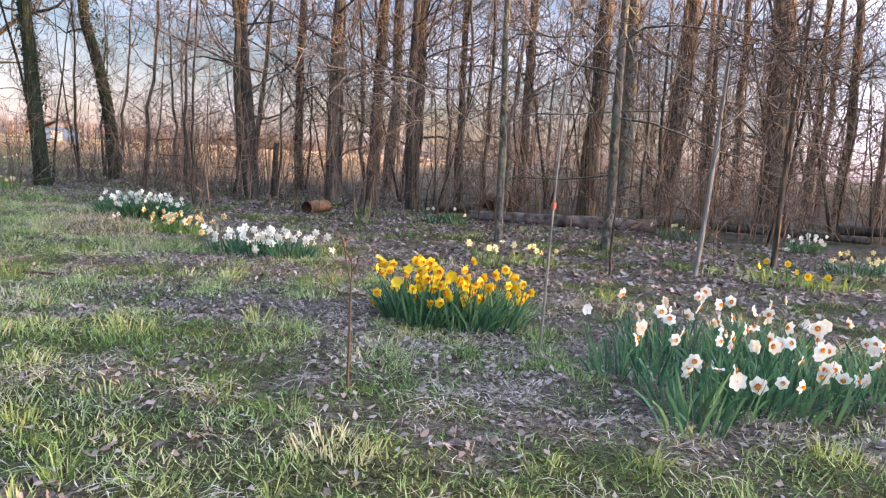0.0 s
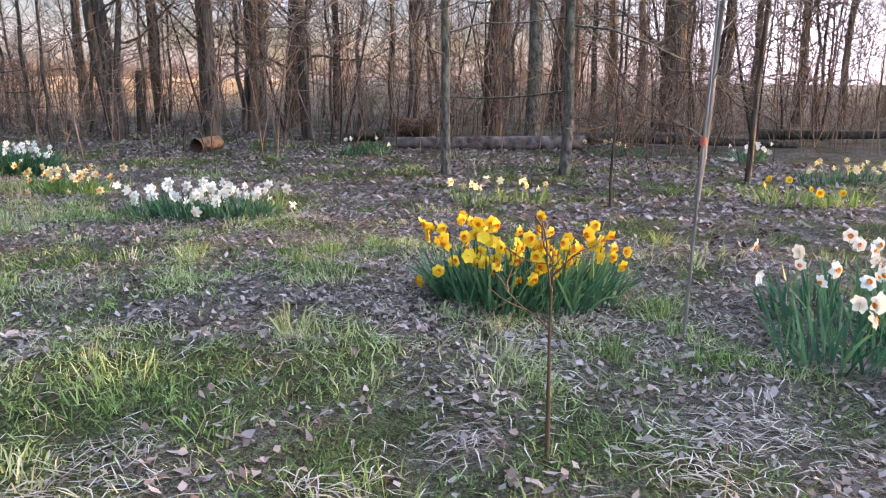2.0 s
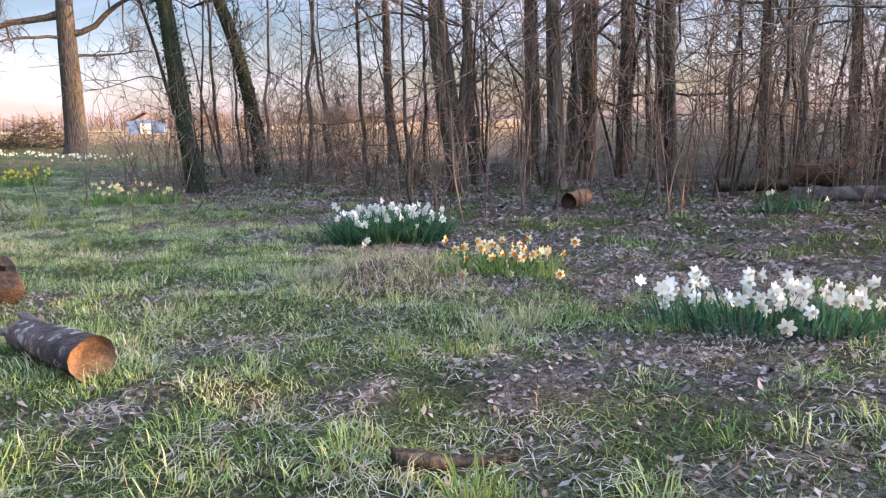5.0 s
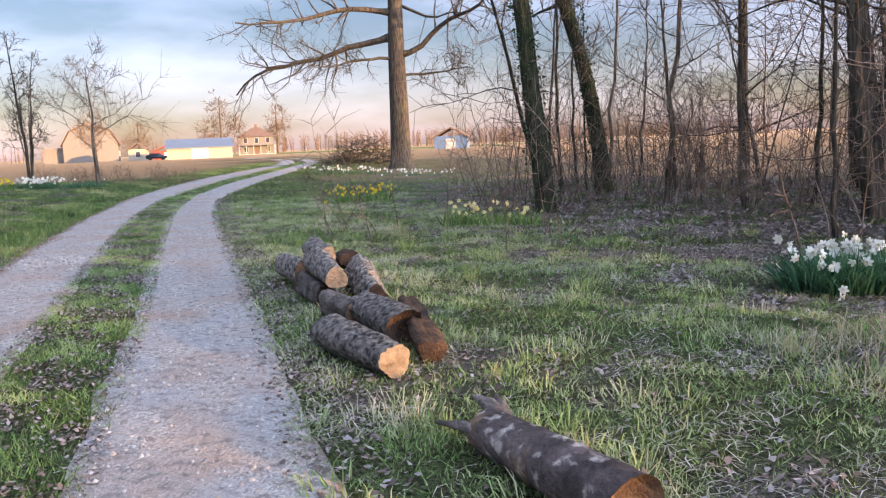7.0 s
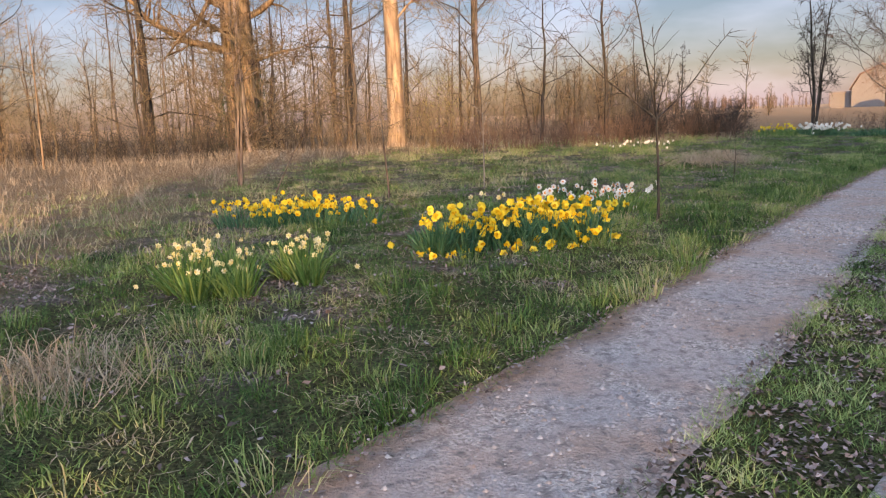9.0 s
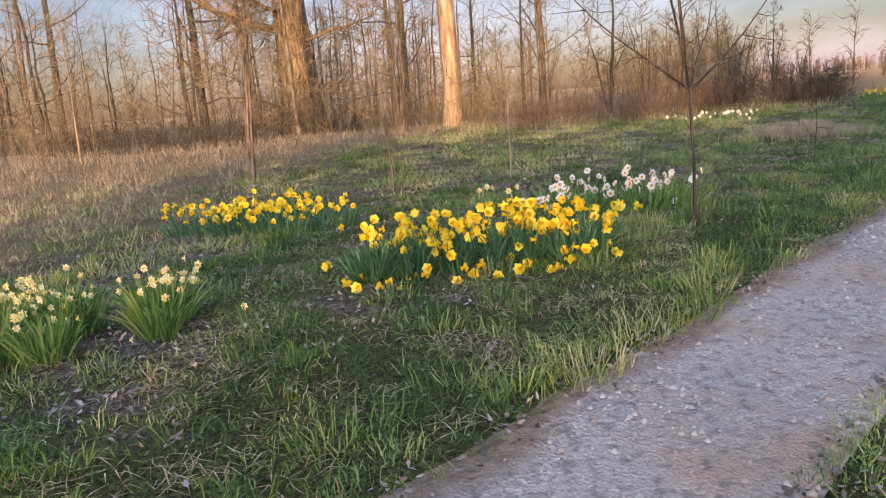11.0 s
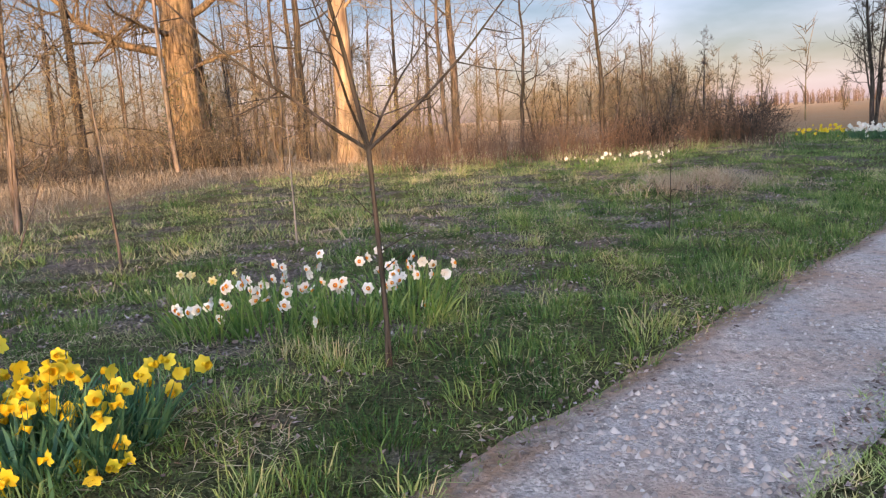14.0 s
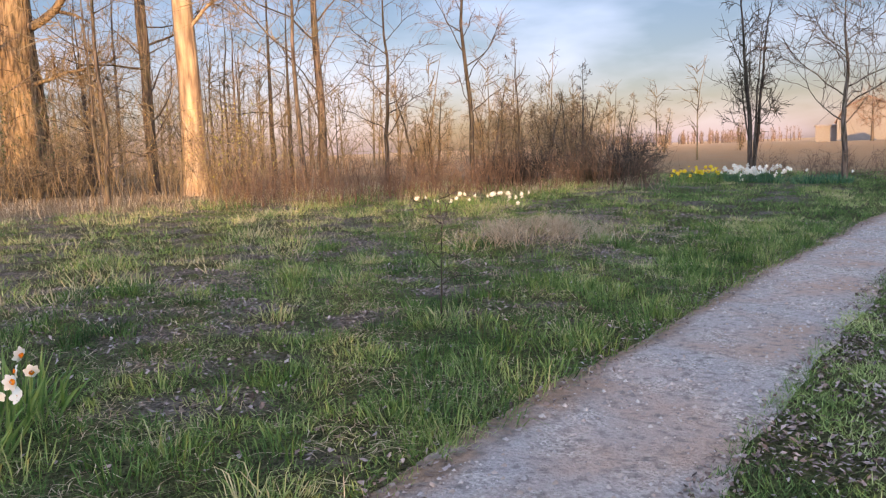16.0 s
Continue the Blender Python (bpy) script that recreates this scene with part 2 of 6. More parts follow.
ROOF_GREY = plain("grey shingles", (0.16, 0.15, 0.15), (0.27, 0.25, 0.25), 3.0, 0.9)
RED_PAINT = plain("red cladding", (0.22, 0.05, 0.04), (0.33, 0.08, 0.06), 3.0, 0.7)
BLUE_PAINT = plain("blue cladding", (0.10, 0.17, 0.30), (0.16, 0.24, 0.40), 3.0, 0.6)
DARK_GLASS = plain("window glass", (0.03, 0.035, 0.045), (0.05, 0.055, 0.07), 1.0, 0.08, 0.0, 0.5)
CAR_PAINT = plain("dark car paint", (0.02, 0.025, 0.04), (0.035, 0.04, 0.055), 1.0, 0.25, 0.0, 0.5)
RUBBER = plain("rubber", (0.015, 0.015, 0.015), (0.03, 0.03, 0.03), 9.0, 0.8)
TAPE = plain("red tape", (0.38, 0.10, 0.07), (0.50, 0.15, 0.10), 9.0, 0.5)
IVY_LEAF = blades("ivy leaves", [(0.015, 0.035, 0.012), (0.03, 0.06, 0.02), (0.05, 0.08, 0.03)], 0.4, 0.15)
SHADE_HEDGE_LEAF = blades("shade hedge leaves", [(0.02, 0.035, 0.015), (0.04, 0.06, 0.025), (0.06, 0.07, 0.035)], 0.6, 0.0)
YOUNG_LEAF = blades("opening leaves", [(0.24, 0.24, 0.05), (0.34, 0.32, 0.08), (0.42, 0.36, 0.12)], 0.5, 0.4)


def ground_material():
    """Soil under litter, turf, straw and stubble, told apart by the sheet's own zones."""
    m, n, l, b = nodes_of("ground", 0.95, 0.1)
    v = place_vec(n, l)

    def zone(name):
        a = n.new("ShaderNodeAttribute")
        a.attribute_name = name
        return a.outputs["Fac"]

    cell = n.new("ShaderNodeTexVoronoi")
    cell.inputs["Scale"].default_value = 17.0
    l.new(v, cell.inputs["Vector"])
    pick = n.new("ShaderNodeSeparateColor")
    l.new(cell.outputs["Color"], pick.inputs["Color"])
    fine = noise_fac(n, l, v, 60, 5, 0.38, 0.62)
    mid = noise_fac(n, l, v, 5.5, 5)
    wide = noise_fac(n, l, v, 0.45, 3, 0.35, 0.65)
    litter = mix(n, l, pick.outputs["Red"], (0.022, 0.019, 0.018), (0.34, 0.30, 0.31))
    litter = mix(n, l, mid, litter, mix(n, l, fine, (0.06, 0.055, 0.04), (0.20, 0.18, 0.13)))
    turf = mix(n, l, pick.outputs["Green"], (0.03, 0.045, 0.014), (0.22, 0.29, 0.10))
    bits = n.new("ShaderNodeTexVoronoi")
    bits.inputs["Scale"].default_value = 48.0
    l.new(v, bits.inputs["Vector"])
    bit = n.new("ShaderNodeSeparateColor")
    l.new(bits.outputs["Color"], bit.inputs["Color"])
    turf = mix(n, l, bit.outputs["Red"], turf, (0.03, 0.036, 0.018))
    turf = mix(n, l, 0.55, turf, mix(n, l, bit.outputs["Blue"], (0.010, 0.015, 0.006), (0.20, 0.25, 0.11)))
    turf = mix(n, l, mid, turf, mix(n, l, bit.outputs["Green"], (0.015, 0.018, 0.009), (0.14, 0.13, 0.075)))
    litter = mix(n, l, 0.45, litter, mix(n, l, bit.outputs["Green"], (0.016, 0.013, 0.012), (0.36, 0.31, 0.31)))
    dry = mix(n, l, fine, (0.13, 0.10, 0.065), (0.38, 0.30, 0.20))
    stubble = mix(n, l, fine, (0.36, 0.22, 0.12), (0.50, 0.34, 0.20))
    stubble = mix(n, l, wide, stubble, (0.42, 0.30, 0.19))
    lawn = mix(n, l, wide, (0.10, 0.17, 0.035), (0.16, 0.22, 0.06))
    c = mix(n, l, zone("grassy"), litter, turf)
    c = mix(n, l, zone("dry"), c, dry)
    c = mix(n, l, zone("field"), c, stubble)
    c = mix(n, l, zone("lawn"), c, lawn)
    l.new(c, b.inputs["Base Color"])
    bump(n, l, b, fine, 1.0, 0.05)
    return m


def road_material():
    m, n, l, b = nodes_of("gravel", 0.92, 0.2)
    v = place_vec(n, l)
    cell = n.new("ShaderNodeTexVoronoi")
    cell.inputs["Scale"].default_value = 65.0
    l.new(v, cell.inputs["Vector"])
    pick = n.new("ShaderNodeSeparateColor")
    l.new(cell.outputs["Color"], pick.inputs["Color"])
    stones = mix(n, l, pick.outputs["Red"], (0.17, 0.16, 0.16), (0.56, 0.535, 0.53))
    dust = mix(n, l, noise_fac(n, l, v, 60, 3), (0.275, 0.26, 0.27), (0.42, 0.40, 0.41))
    c = mix(n, l, noise_fac(n, l, v, 2.4, 5, 0.42, 0.64), dust, stones)
    c = mix(n, l, noise_fac(n, l, v, 1.1, 5, 0.46, 0.68), c, (0.36, 0.27, 0.225))
    a = n.new("ShaderNodeAttribute")
    a.attribute_name = "verge"
    edge = n.new("ShaderNodeMath")
    edge.operation = "MULTIPLY"
    l.new(a.outputs["Fac"], edge.inputs[0])
    l.new(noise_fac(n, l, v, 3.0, 5, 0.22, 0.45), edge.inputs[1])
    c = mix(n, l, edge.outputs[0], c, mix(n, l, noise_fac(n, l, v, 14, 5), (0.13, 0.095, 0.072), (0.31, 0.22, 0.165)))
    c = mix(n, l, noise_fac(n, l, v, 13, 6, 0.50, 0.74), c, (0.15, 0.14, 0.14))
    l.new(c, b.inputs["Base Color"])
    bump(n, l, b, noise_fac(n, l, v, 50, 6), 0.8, 0.016)
    return m


GROUND, GRAVEL = ground_material(), road_material()


# ---- mesh helpers ----
def quick_mesh(name, verts, polys, materials=()):
    """A mesh from arrays; all polygons have the same number of corners."""
    verts, polys = np.asarray(verts, dtype=np.float32), np.asarray(polys, dtype=np.int32)
    me = bpy.data.meshes.new(name)
    k = polys.shape[1]
    me.vertices.add(len(verts))
    me.vertices.foreach_set("co", verts.ravel())
    me.loops.add(polys.size)
    me.loops.foreach_set("vertex_index", polys.ravel())
    me.polygons.add(len(polys))
    me.polygons.foreach_set("loop_start", np.arange(0, polys.size, k, dtype=np.int32))
    me.update(calc_edges=True)
    for m in materials:
        me.materials.append(m)
    return me


def smooth(me):
    me.polygons.foreach_set("use_smooth", np.ones(len(me.polygons), dtype=bool))
    return me


def from_bm(name, bm, materials=()):
    me = bpy.data.meshes.new(name)
    bm.to_mesh(me)
    bm.free()
    for m in materials:
        me.materials.append(m)
    return me


def part(name, me, parent, label=""):
    ob = new(name, me)
    ob.parent = parent
    if label:
        ob["label"] = label
    return ob


def base(name, x, y, z, label, category, group="", kind=""):
    ob = new(name)
    ob.location = (x, y, z)
    return tagged(ob, label, category, group, kind)


class Tubes:
    """Gathers tapering round stems into one mesh of quads."""

    def __init__(self):
        self.v, self.f, self.n = [], [], 0

    def add(self, pts, radii, sides):
        pts, radii = np.asarray(pts, float), np.asarray(radii, float)
        t = np.gradient(pts, axis=0)
        t /= np.linalg.norm(t, axis=1)[:, None] + 1e-9
        ref = np.array([0.0, 0.0, 1.0]) if abs(t[0, 2]) < 0.8 else np.array([1.0, 0.0, 0.0])
        a = np.cross(t, ref)
        a /= np.linalg.norm(a, axis=1)[:, None] + 1e-9
        b = np.cross(t, a)
        w = np.arange(sides) * 2 * np.pi / sides
        ring = pts[:, None] + radii[:, None, None] * (a[:, None] * np.cos(w)[None, :, None] + b[:, None] * np.sin(w)[None, :, None])
        m = len(pts)
        i = np.arange(m - 1)[:, None] * sides
        j = np.arange(sides)[None]
        k = (j + 1) % sides
        self.f.append(np.stack([i + j, i + k, i + sides + k, i + sides + j], -1).reshape(-1, 4) + self.n)
        self.v.append(ring.reshape(-1, 3))
        self.n += m * sides

    def mesh(self, name, material, sm=True):
        me = quick_mesh(name, np.concatenate(self.v), np.concatenate(self.f), [material])
        return smooth(me) if sm else me


# ---- the lie of the land ----
LINE = np.array([(3, -2.2), (-3.6, 4.2), (-7, 7.75), (-9.8, 10.65), (-11.4, 12.3), (-14, 14.85), (-18.3, 19.1), (-22, 22.95),
                 (-26.3, 28), (-30.4, 34.5), (-34.4, 42), (-39.5, 50.5), (-47, 61), (-62, 78), (-92, 106)])


def fine_line(pts, step=0.5):
    """A smooth run of points through the corners of a line."""
    pts = np.asarray(pts, float)
    p = np.vstack([2 * pts[0] - pts[1], pts, 2 * pts[-1] - pts[-2]])
    out = []
    for i in range(1, len(p) - 2):
        k = max(2, int(np.linalg.norm(p[i + 1] - p[i]) / step))
        u = np.arange(k)[:, None] / k
        out.append(0.5 * (2 * p[i] + (p[i + 1] - p[i - 1]) * u + (2 * p[i - 1] - 5 * p[i] + 4 * p[i + 1] - p[i + 2]) * u ** 2
                          + (3 * p[i] - p[i - 1] - 3 * p[i + 1] + p[i + 2]) * u ** 3))
    out.append(p[-2:-1])
    return np.vstack(out)


ROAD = fine_line(LINE)
ROAD_T = np.gradient(ROAD, axis=0)
ROAD_T /= np.linalg.norm(ROAD_T, axis=1)[:, None]
ROAD_N = np.stack([ROAD_T[:, 1], -ROAD_T[:, 0]], 1)


def off_road(x, y):
    """Signed distance from the middle of the track: over 0 on the wood's side."""
    x, y = np.atleast_1d(x).astype(float), np.atleast_1d(y).astype(float)
    res = np.empty(len(x))
    for i in range(0, len(x), 20000):
        dx = x[i:i + 20000, None] - ROAD[None, :, 0]
        dy = y[i:i + 20000, None] - ROAD[None, :, 1]
        d2 = dx * dx + dy * dy
        k = d2.argmin(1)
        r = np.arange(len(k))
        s = dx[r, k] * ROAD_N[k, 0] + dy[r, k] * ROAD_N[k, 1]
        res[i:i + 20000] = np.sign(s + 1e-9) * np.sqrt(d2[r, k])
    return res


def step01(v, lo, hi):
    u = np.clip((v - lo) / (hi - lo), 0, 1)
    return u * u * (3 - 2 * u)


def waves(x, y, seed, size):
    """Soft bumps between about -1 and 1."""
    r = np.random.RandomState(seed)
    s = 0
    for k in range(7):
        a, p, f = r.uniform(0, 6.28), r.uniform(0, 6.28), (0.6 + 0.35 * k) * 2 * np.pi / size
        s = s + np.sin((x * np.cos(a) + y * np.sin(a)) * f + p) * (0.62 / (1 + 0.25 * k))
    return s / 1.6


def rise(x, y):
    return 0.4 * step01(-np.asarray(x, float), 24, 38)


def land(x, y, s=None):
    """Height of the ground."""
    x, y = np.asarray(x, float), np.asarray(y, float)
    if s is None:
        s = off_road(x.ravel(), y.ravel()).reshape(x.shape)
    rough = step01(np.abs(s), 1.3, 2.6)
    near = 1 - step01(np.hypot(x + 14, y - 14), 45, 90)
    hump = 0.16 * np.exp(-((x + 5.2) ** 2 + (y - 13.5) ** 2) / 0.35)
    mound = 0.16 * np.exp(-((x + 26.3) ** 2 / 1.2 + (y - 19.6) ** 2 / 0.8))
    return rise(x, y) + near * rough * (0.022 * waves(x, y, 3, 1.9) + 0.03 * waves(x, y, 4, 7.0) + 0.017 * waves(x, y, 5, 0.8)) - 0.02 * (1 - rough) + hump + mound


def land1(x, y):
    return float(land(np.array([x]), np.array([y]))[0])


def zones(x, y, s):
    """How grassy, dry, stubbly and lawn-like the ground is at each place."""
    patch = waves(x, y, 11, 2.6) * 0.5 + waves(x, y, 12, 0.9) * 0.5
    a = np.abs(s)
    wood_side = step01(s, 0.2, 0.6)
    grassy_r = 1 - step01(a + 2.2 * patch + 2.0 * step01(x, -6, -2.5), 3.2, 8.0)
    grassy_l = 1 - step01(a + 2.6 * patch, 14, 21)
    fine = waves(x, y, 13, 1.5) * 0.55 + waves(x, y, 14, 0.6) * 0.45
    right = step01(0.38 + 0.42 * grassy_r + 0.42 * patch + 0.50 * fine, 0.20, 0.74)
    left = grassy_l * step01(0.60 + 0.45 * (1 - step01(a, 2.2, 4.2)) + 0.34 * patch + 0.62 * fine, 0.20, 0.72)
    grassy = wood_side * right + (1 - wood_side) * left
    south = step01(-s, 0, 3) * step01(-(y + 0.15 * x), -5.2, -2.8) * step01(-x, 11, 16)
    dry = (1 - wood_side) * np.clip(step01(a + 2.2 * patch + 1.5 * fine, 14.5, 20) + south * np.clip(0.75 + 0.5 * fine, 0, 1), 0, 1)
    north = step01(y + 0.10 * (x + 10) + 1.2 * patch, 33, 37) * (1 - step01(x, -9, -4))
    west = step01(-0.62 * (x + 38) + 0.78 * (y - 29) + patch, 0.5, 3.5)
    field = np.clip(np.where(s > 0, north, west), 0, 1) * step01(a, 2.6, 5.5)
    field = np.where((s > 0) & (np.hypot(x + 30, y - 46) < 14), field * 0.35, field)
    lawn = step01(-np.hypot((x + 150) / 1.9, (y - 215) / 1.0), -42, -30)
    return np.clip(grassy, 0, 1), np.clip(dry, 0, 1), field, lawn


def spread(lo, hi, fine, grow=1.22, reach=1500):
    """Lines close together in the middle and ever wider outside it."""
    mid = list(np.arange(lo, hi + 1e-6, fine))
    d, p, q = fine, mid[0], mid[-1]
    left, right = [], []
    while q < reach:
        d *= grow
        q, p = q + d, p - d
        left.append(p)
        right.append(q)
    return np.array(left[::-1] + mid + right)


gx, gy = spread(-34, 8, 0.21), spread(3, 26, 0.21)
GX, GY = np.meshgrid(gx, gy, indexing="ij")
flat_x, flat_y = GX.ravel(), GY.ravel()
flat_s = off_road(flat_x, flat_y)
ii, jj = np.meshgrid(np.arange(len(gx) - 1), np.arange(len(gy) - 1), indexing="ij")
c0 = (ii * len(gy) + jj).ravel()
ground_me = quick_mesh("ground", np.stack([flat_x, flat_y, land(flat_x, flat_y, flat_s)], 1), np.stack([c0, c0 + len(gy), c0 + len(gy) + 1, c0 + 1], 1), [GROUND])
for zone_name, values in zip(("grassy", "dry", "field", "lawn"), zones(flat_x, flat_y, flat_s)):
    ground_me.attributes.new(zone_name, "FLOAT", "POINT").data.foreach_set("value", values.astype(np.float32))
ground = tagged(new("ground", smooth(ground_me)), "rough grass and leaf-littered ground beside a wood", "ground", kind="structure")


def track(name, inner, outer, seed):
    """One wheel track of the road, with ragged edges, a little above the soil."""
    r = np.random.RandomState(seed)
    line = fine_line(ROAD[::2], 0.22)
    t = np.gradient(line, axis=0)
    t /= np.linalg.norm(t, axis=1)[:, None]
    nrm = np.stack([t[:, 1], -t[:, 0]], 1)
    k = 13
    wob = [np.convolve(r.normal(0, 1, len(line) + 8), np.ones(9) / 9, "valid") * 0.09 for _ in range(2)]
    u = np.linspace(0, 1, k)
    off = (inner + wob[0])[:, None] * (1 - u) + (outer + wob[1])[:, None] * u
    x = line[:, None, 0] + nrm[:, None, 0] * off
    y = line[:, None, 1] + nrm[:, None, 1] * off
    z = land(x, y) + 0.026 - 0.03 * (np.abs(2 * u - 1) ** 6)[None] - 0.012 * np.sin(np.pi * u)[None] + 0.004 * waves(x, y, 31, 0.7)
    verge = step01(np.abs(off) + 0.09 * waves(x, y, 32, 0.9), 1.42, 1.62)
    i, j = np.meshgrid(np.arange(len(line) - 1), np.arange(k - 1), indexing="ij")
    c = (i * k + j).ravel()
    me = quick_mesh(name, np.stack([x, y, z], -1).reshape(-1, 3), np.stack([c, c + 1, c + k + 1, c + k], 1), [GRAVEL])
    me.attributes.new("verge", "FLOAT", "POINT").data.foreach_set("value", verge.ravel().astype(np.float32))
    return tagged(new(name, smooth(me)), "pale grey gravel wheel track between grass verges", "road", kind="structure")


track("road", -1.74, -0.36, 41)
track("road", 0.30, 1.50, 42)


# ---- trees ----
def wander(r, start, way, length, k, crook, lift):
    """A run of points that wanders off along a direction, bending up or down by lift."""
    p, d = np.array(start, float), np.array(way, float)
    out = [p]
    for _ in range(k):
        d = d + r.normal(0, crook, 3) + np.array([0, 0, lift])
        d /= np.linalg.norm(d)
        p = p + d * length / k
        out.append(p)
    return np.array(out)


def side_way(r, along, up, turn):
    """A direction that leaves a stem at an angle: turn is the azimuth, up the part that points along the stem."""
    along = along / np.linalg.norm(along)
    ref = np.array([0, 0, 1.0]) if abs(along[2]) < 0.9 else np.array([1.0, 0, 0])
    a = np.cross(along, ref)
    a /= np.linalg.norm(a)
    b = np.cross(along, a)
    return along * up + (a * math.cos(turn) + b * math.sin(turn)) * math.sqrt(max(0.01, 1 - up * up))


def grow(seed, height, radius, lean=(0, 0), clear=0.4, limbs=13, reach=0.30, subs=8, twigs=6, crook=0.05, lift=0.06, up=0.45, stems=1, stem_spread=0.25, flare=1.35, bend=0.0, thin=0.0085, wiggle=0.19, boughs=()):
    """A bare tree: the stem with its limbs, and the fine branches, as two sets of tubes."""
    r = np.random.RandomState(seed)
    wood, fine = Tubes(), Tubes()
    for st in range(stems):
        h = height * (1 if st == 0 else r.uniform(0.6, 0.95))
        rad = radius * (1 if st == 0 else r.uniform(0.5, 0.8))
        az = r.uniform(0, 6.28) + st * 2.4
        ln = np.array([lean[0], lean[1], 0.0]) + (0 if stems == 1 else stem_spread) * np.array([math.cos(az), math.sin(az), 0])
        k = 12
        u = np.linspace(0, 1, k + 1)
        jog = np.cumsum(r.normal(0, crook * height / k, (k + 1, 2)), 0) * 0.5
        pts = np.stack([ln[0] * h * (u + bend * u * u) + jog[:, 0] - jog[0, 0], ln[1] * h * (u + bend * u * u) + jog[:, 1] - jog[0, 1], h * u - 0.12], 1)
        if stems > 1:
            pts[:, :2] += 0.6 * radius * np.array([math.cos(az), math.sin(az)])
        rr = rad * (1 - 0.86 * u ** 1.15)
        rr[0] *= flare
        low = np.array([pts[0], pts[0] + (pts[1] - pts[0]) * 0.12, pts[0] + (pts[1] - pts[0]) * 0.35])
        wood.add(np.vstack([low, pts[1:]]), np.concatenate([[rad * flare * 1.12, rad * (flare * 0.5 + 0.5), rad * 1.03], rr[1:]]), 8 if rad > 0.1 else 5)
        for high, to, far, thick in boughs if st == 0 else ():
            at = np.array([np.interp(high, pts[:, 2], pts[:, 0]), np.interp(high, pts[:, 2], pts[:, 1]), high])
            arm = wander(r, at, np.array(to) / np.linalg.norm(to), far, 11, 0.17, 0.012)
            ar = thick * np.linspace(1, 0.22, 12)
            ar[0] *= 1.5
            wood.add(arm, ar, 7)
            for j in range(24):
                e = r.uniform(0.25, 0.99) * 10.99
                b0 = int(e)
                p0 = arm[b0] + (arm[b0 + 1] - arm[b0]) * (e - b0)
                branch = wander(r, p0, side_way(r, arm[b0 + 1] - arm[b0], r.uniform(0.3, 0.7), r.uniform(0, 6.28)), far * r.uniform(0.18, 0.36), 5, 0.24, 0.02)
                wood.add(branch, np.linspace(ar[b0] * 0.45, thin * 1.1, 6), 4)
                for q2 in range(13):
                    e2 = r.uniform(0.2, 1) * 4.99
                    d0 = int(e2)
                    p1 = branch[d0] + (branch[d0 + 1] - branch[d0]) * (e2 - d0)
                    fine.add(wander(r, p1, side_way(r, branch[d0 + 1] - branch[d0], r.uniform(0.3, 0.8), r.uniform(0, 6.28)), r.uniform(0.3, 1.1), 3, 0.3, 0.0), [thin, thin * 0.8, thin * 0.6, thin * 0.4], 3)
        m = max(2, int(limbs * (1 if st == 0 else 0.6)))
        for i in range(m):
            w = clear + (1 - clear) * (i + r.uniform(0, 0.9)) / m
            w = min(w, 0.985)
            q = w * k
            a0 = int(q)
            at = pts[a0] + (pts[min(k, a0 + 1)] - pts[a0]) * (q - a0)
            rad_at = np.interp(w, u, rr)
            along = pts[min(k, a0 + 1)] - pts[a0]
            way = side_way(r, along, up + r.uniform(-0.22, 0.2), i * 2.4 + r.uniform(-0.6, 0.6))
            ln_i = h * reach * (1.15 - 0.75 * (w - clear) / max(0.05, 1 - clear)) * r.uniform(0.65, 1.25)
            limb = wander(r, at, way, ln_i, 7, wiggle, lift)
            lr = np.linspace(max(min(rad_at * 0.40, 0.035 + rad_at * 0.18), 0.005), min(rad * 0.12, 0.011), 8) ** 1.0
            lr = np.maximum(lr * np.linspace(1, 0.75, 8) * (0.45 + 0.55 * min(1, w / 0.5)), 0.003)
            wood.add(limb, lr, 4)
            few = 1 if at[2] < 8.5 else 0.34
            for j in range(max(2, int(subs * few))):
                e = r.uniform(0.22, 0.98) * 6.99
                b0 = int(e)
                p0 = limb[b0] + (limb[b0 + 1] - limb[b0]) * (e - b0)
                way2 = side_way(r, limb[b0 + 1] - limb[b0], r.uniform(0.3, 0.7), r.uniform(0, 6.28))
                ln2 = ln_i * r.uniform(0.28, 0.62)
                sub = wander(r, p0, way2, ln2, 3, 0.22, lift)
                fine.add(sub, np.linspace(max(thin, min(0.03, lr[b0] * 0.45)), thin * 0.8, 4), 3)
                for q2 in range(twigs):
                    e2 = r.uniform(0.2, 1) * 2.99
                    d0 = int(e2)
                    p1 = sub[d0] + (sub[d0 + 1] - sub[d0]) * (e2 - d0)
                    way3 = side_way(r, sub[d0 + 1] - sub[d0], r.uniform(0.4, 0.8), r.uniform(0, 6.28))
                    fine.add(wander(r, p1, way3, ln2 * r.uniform(0.3, 0.75), 1, 0.22, lift), [thin * 0.8, thin * 0.4], 3)
    return wood, fine


def tree(name, x, y, label, bark_mat, twig_mat, group="trees of the wood", category="tree", turn=0.0, **shape):
    wood, fine = grow(**shape)
    ob = base(name, x, y, land1(x, y) - 0.02, label, category, group)
    ob.rotation_euler = (0, 0, turn)
    part("trunk", wood.mesh("trunk", bark_mat), ob)
    part("crown", fine.mesh("crown", twig_mat, False), ob)
    return ob


def again(ob, x, y, turn, size):
    c = copy_thing(ob, pose(x, y, land1(x, y) - 0.02, 0, 0, turn))
    c.scale = (size, size, size * random.uniform(0.92, 1.1))
    return c


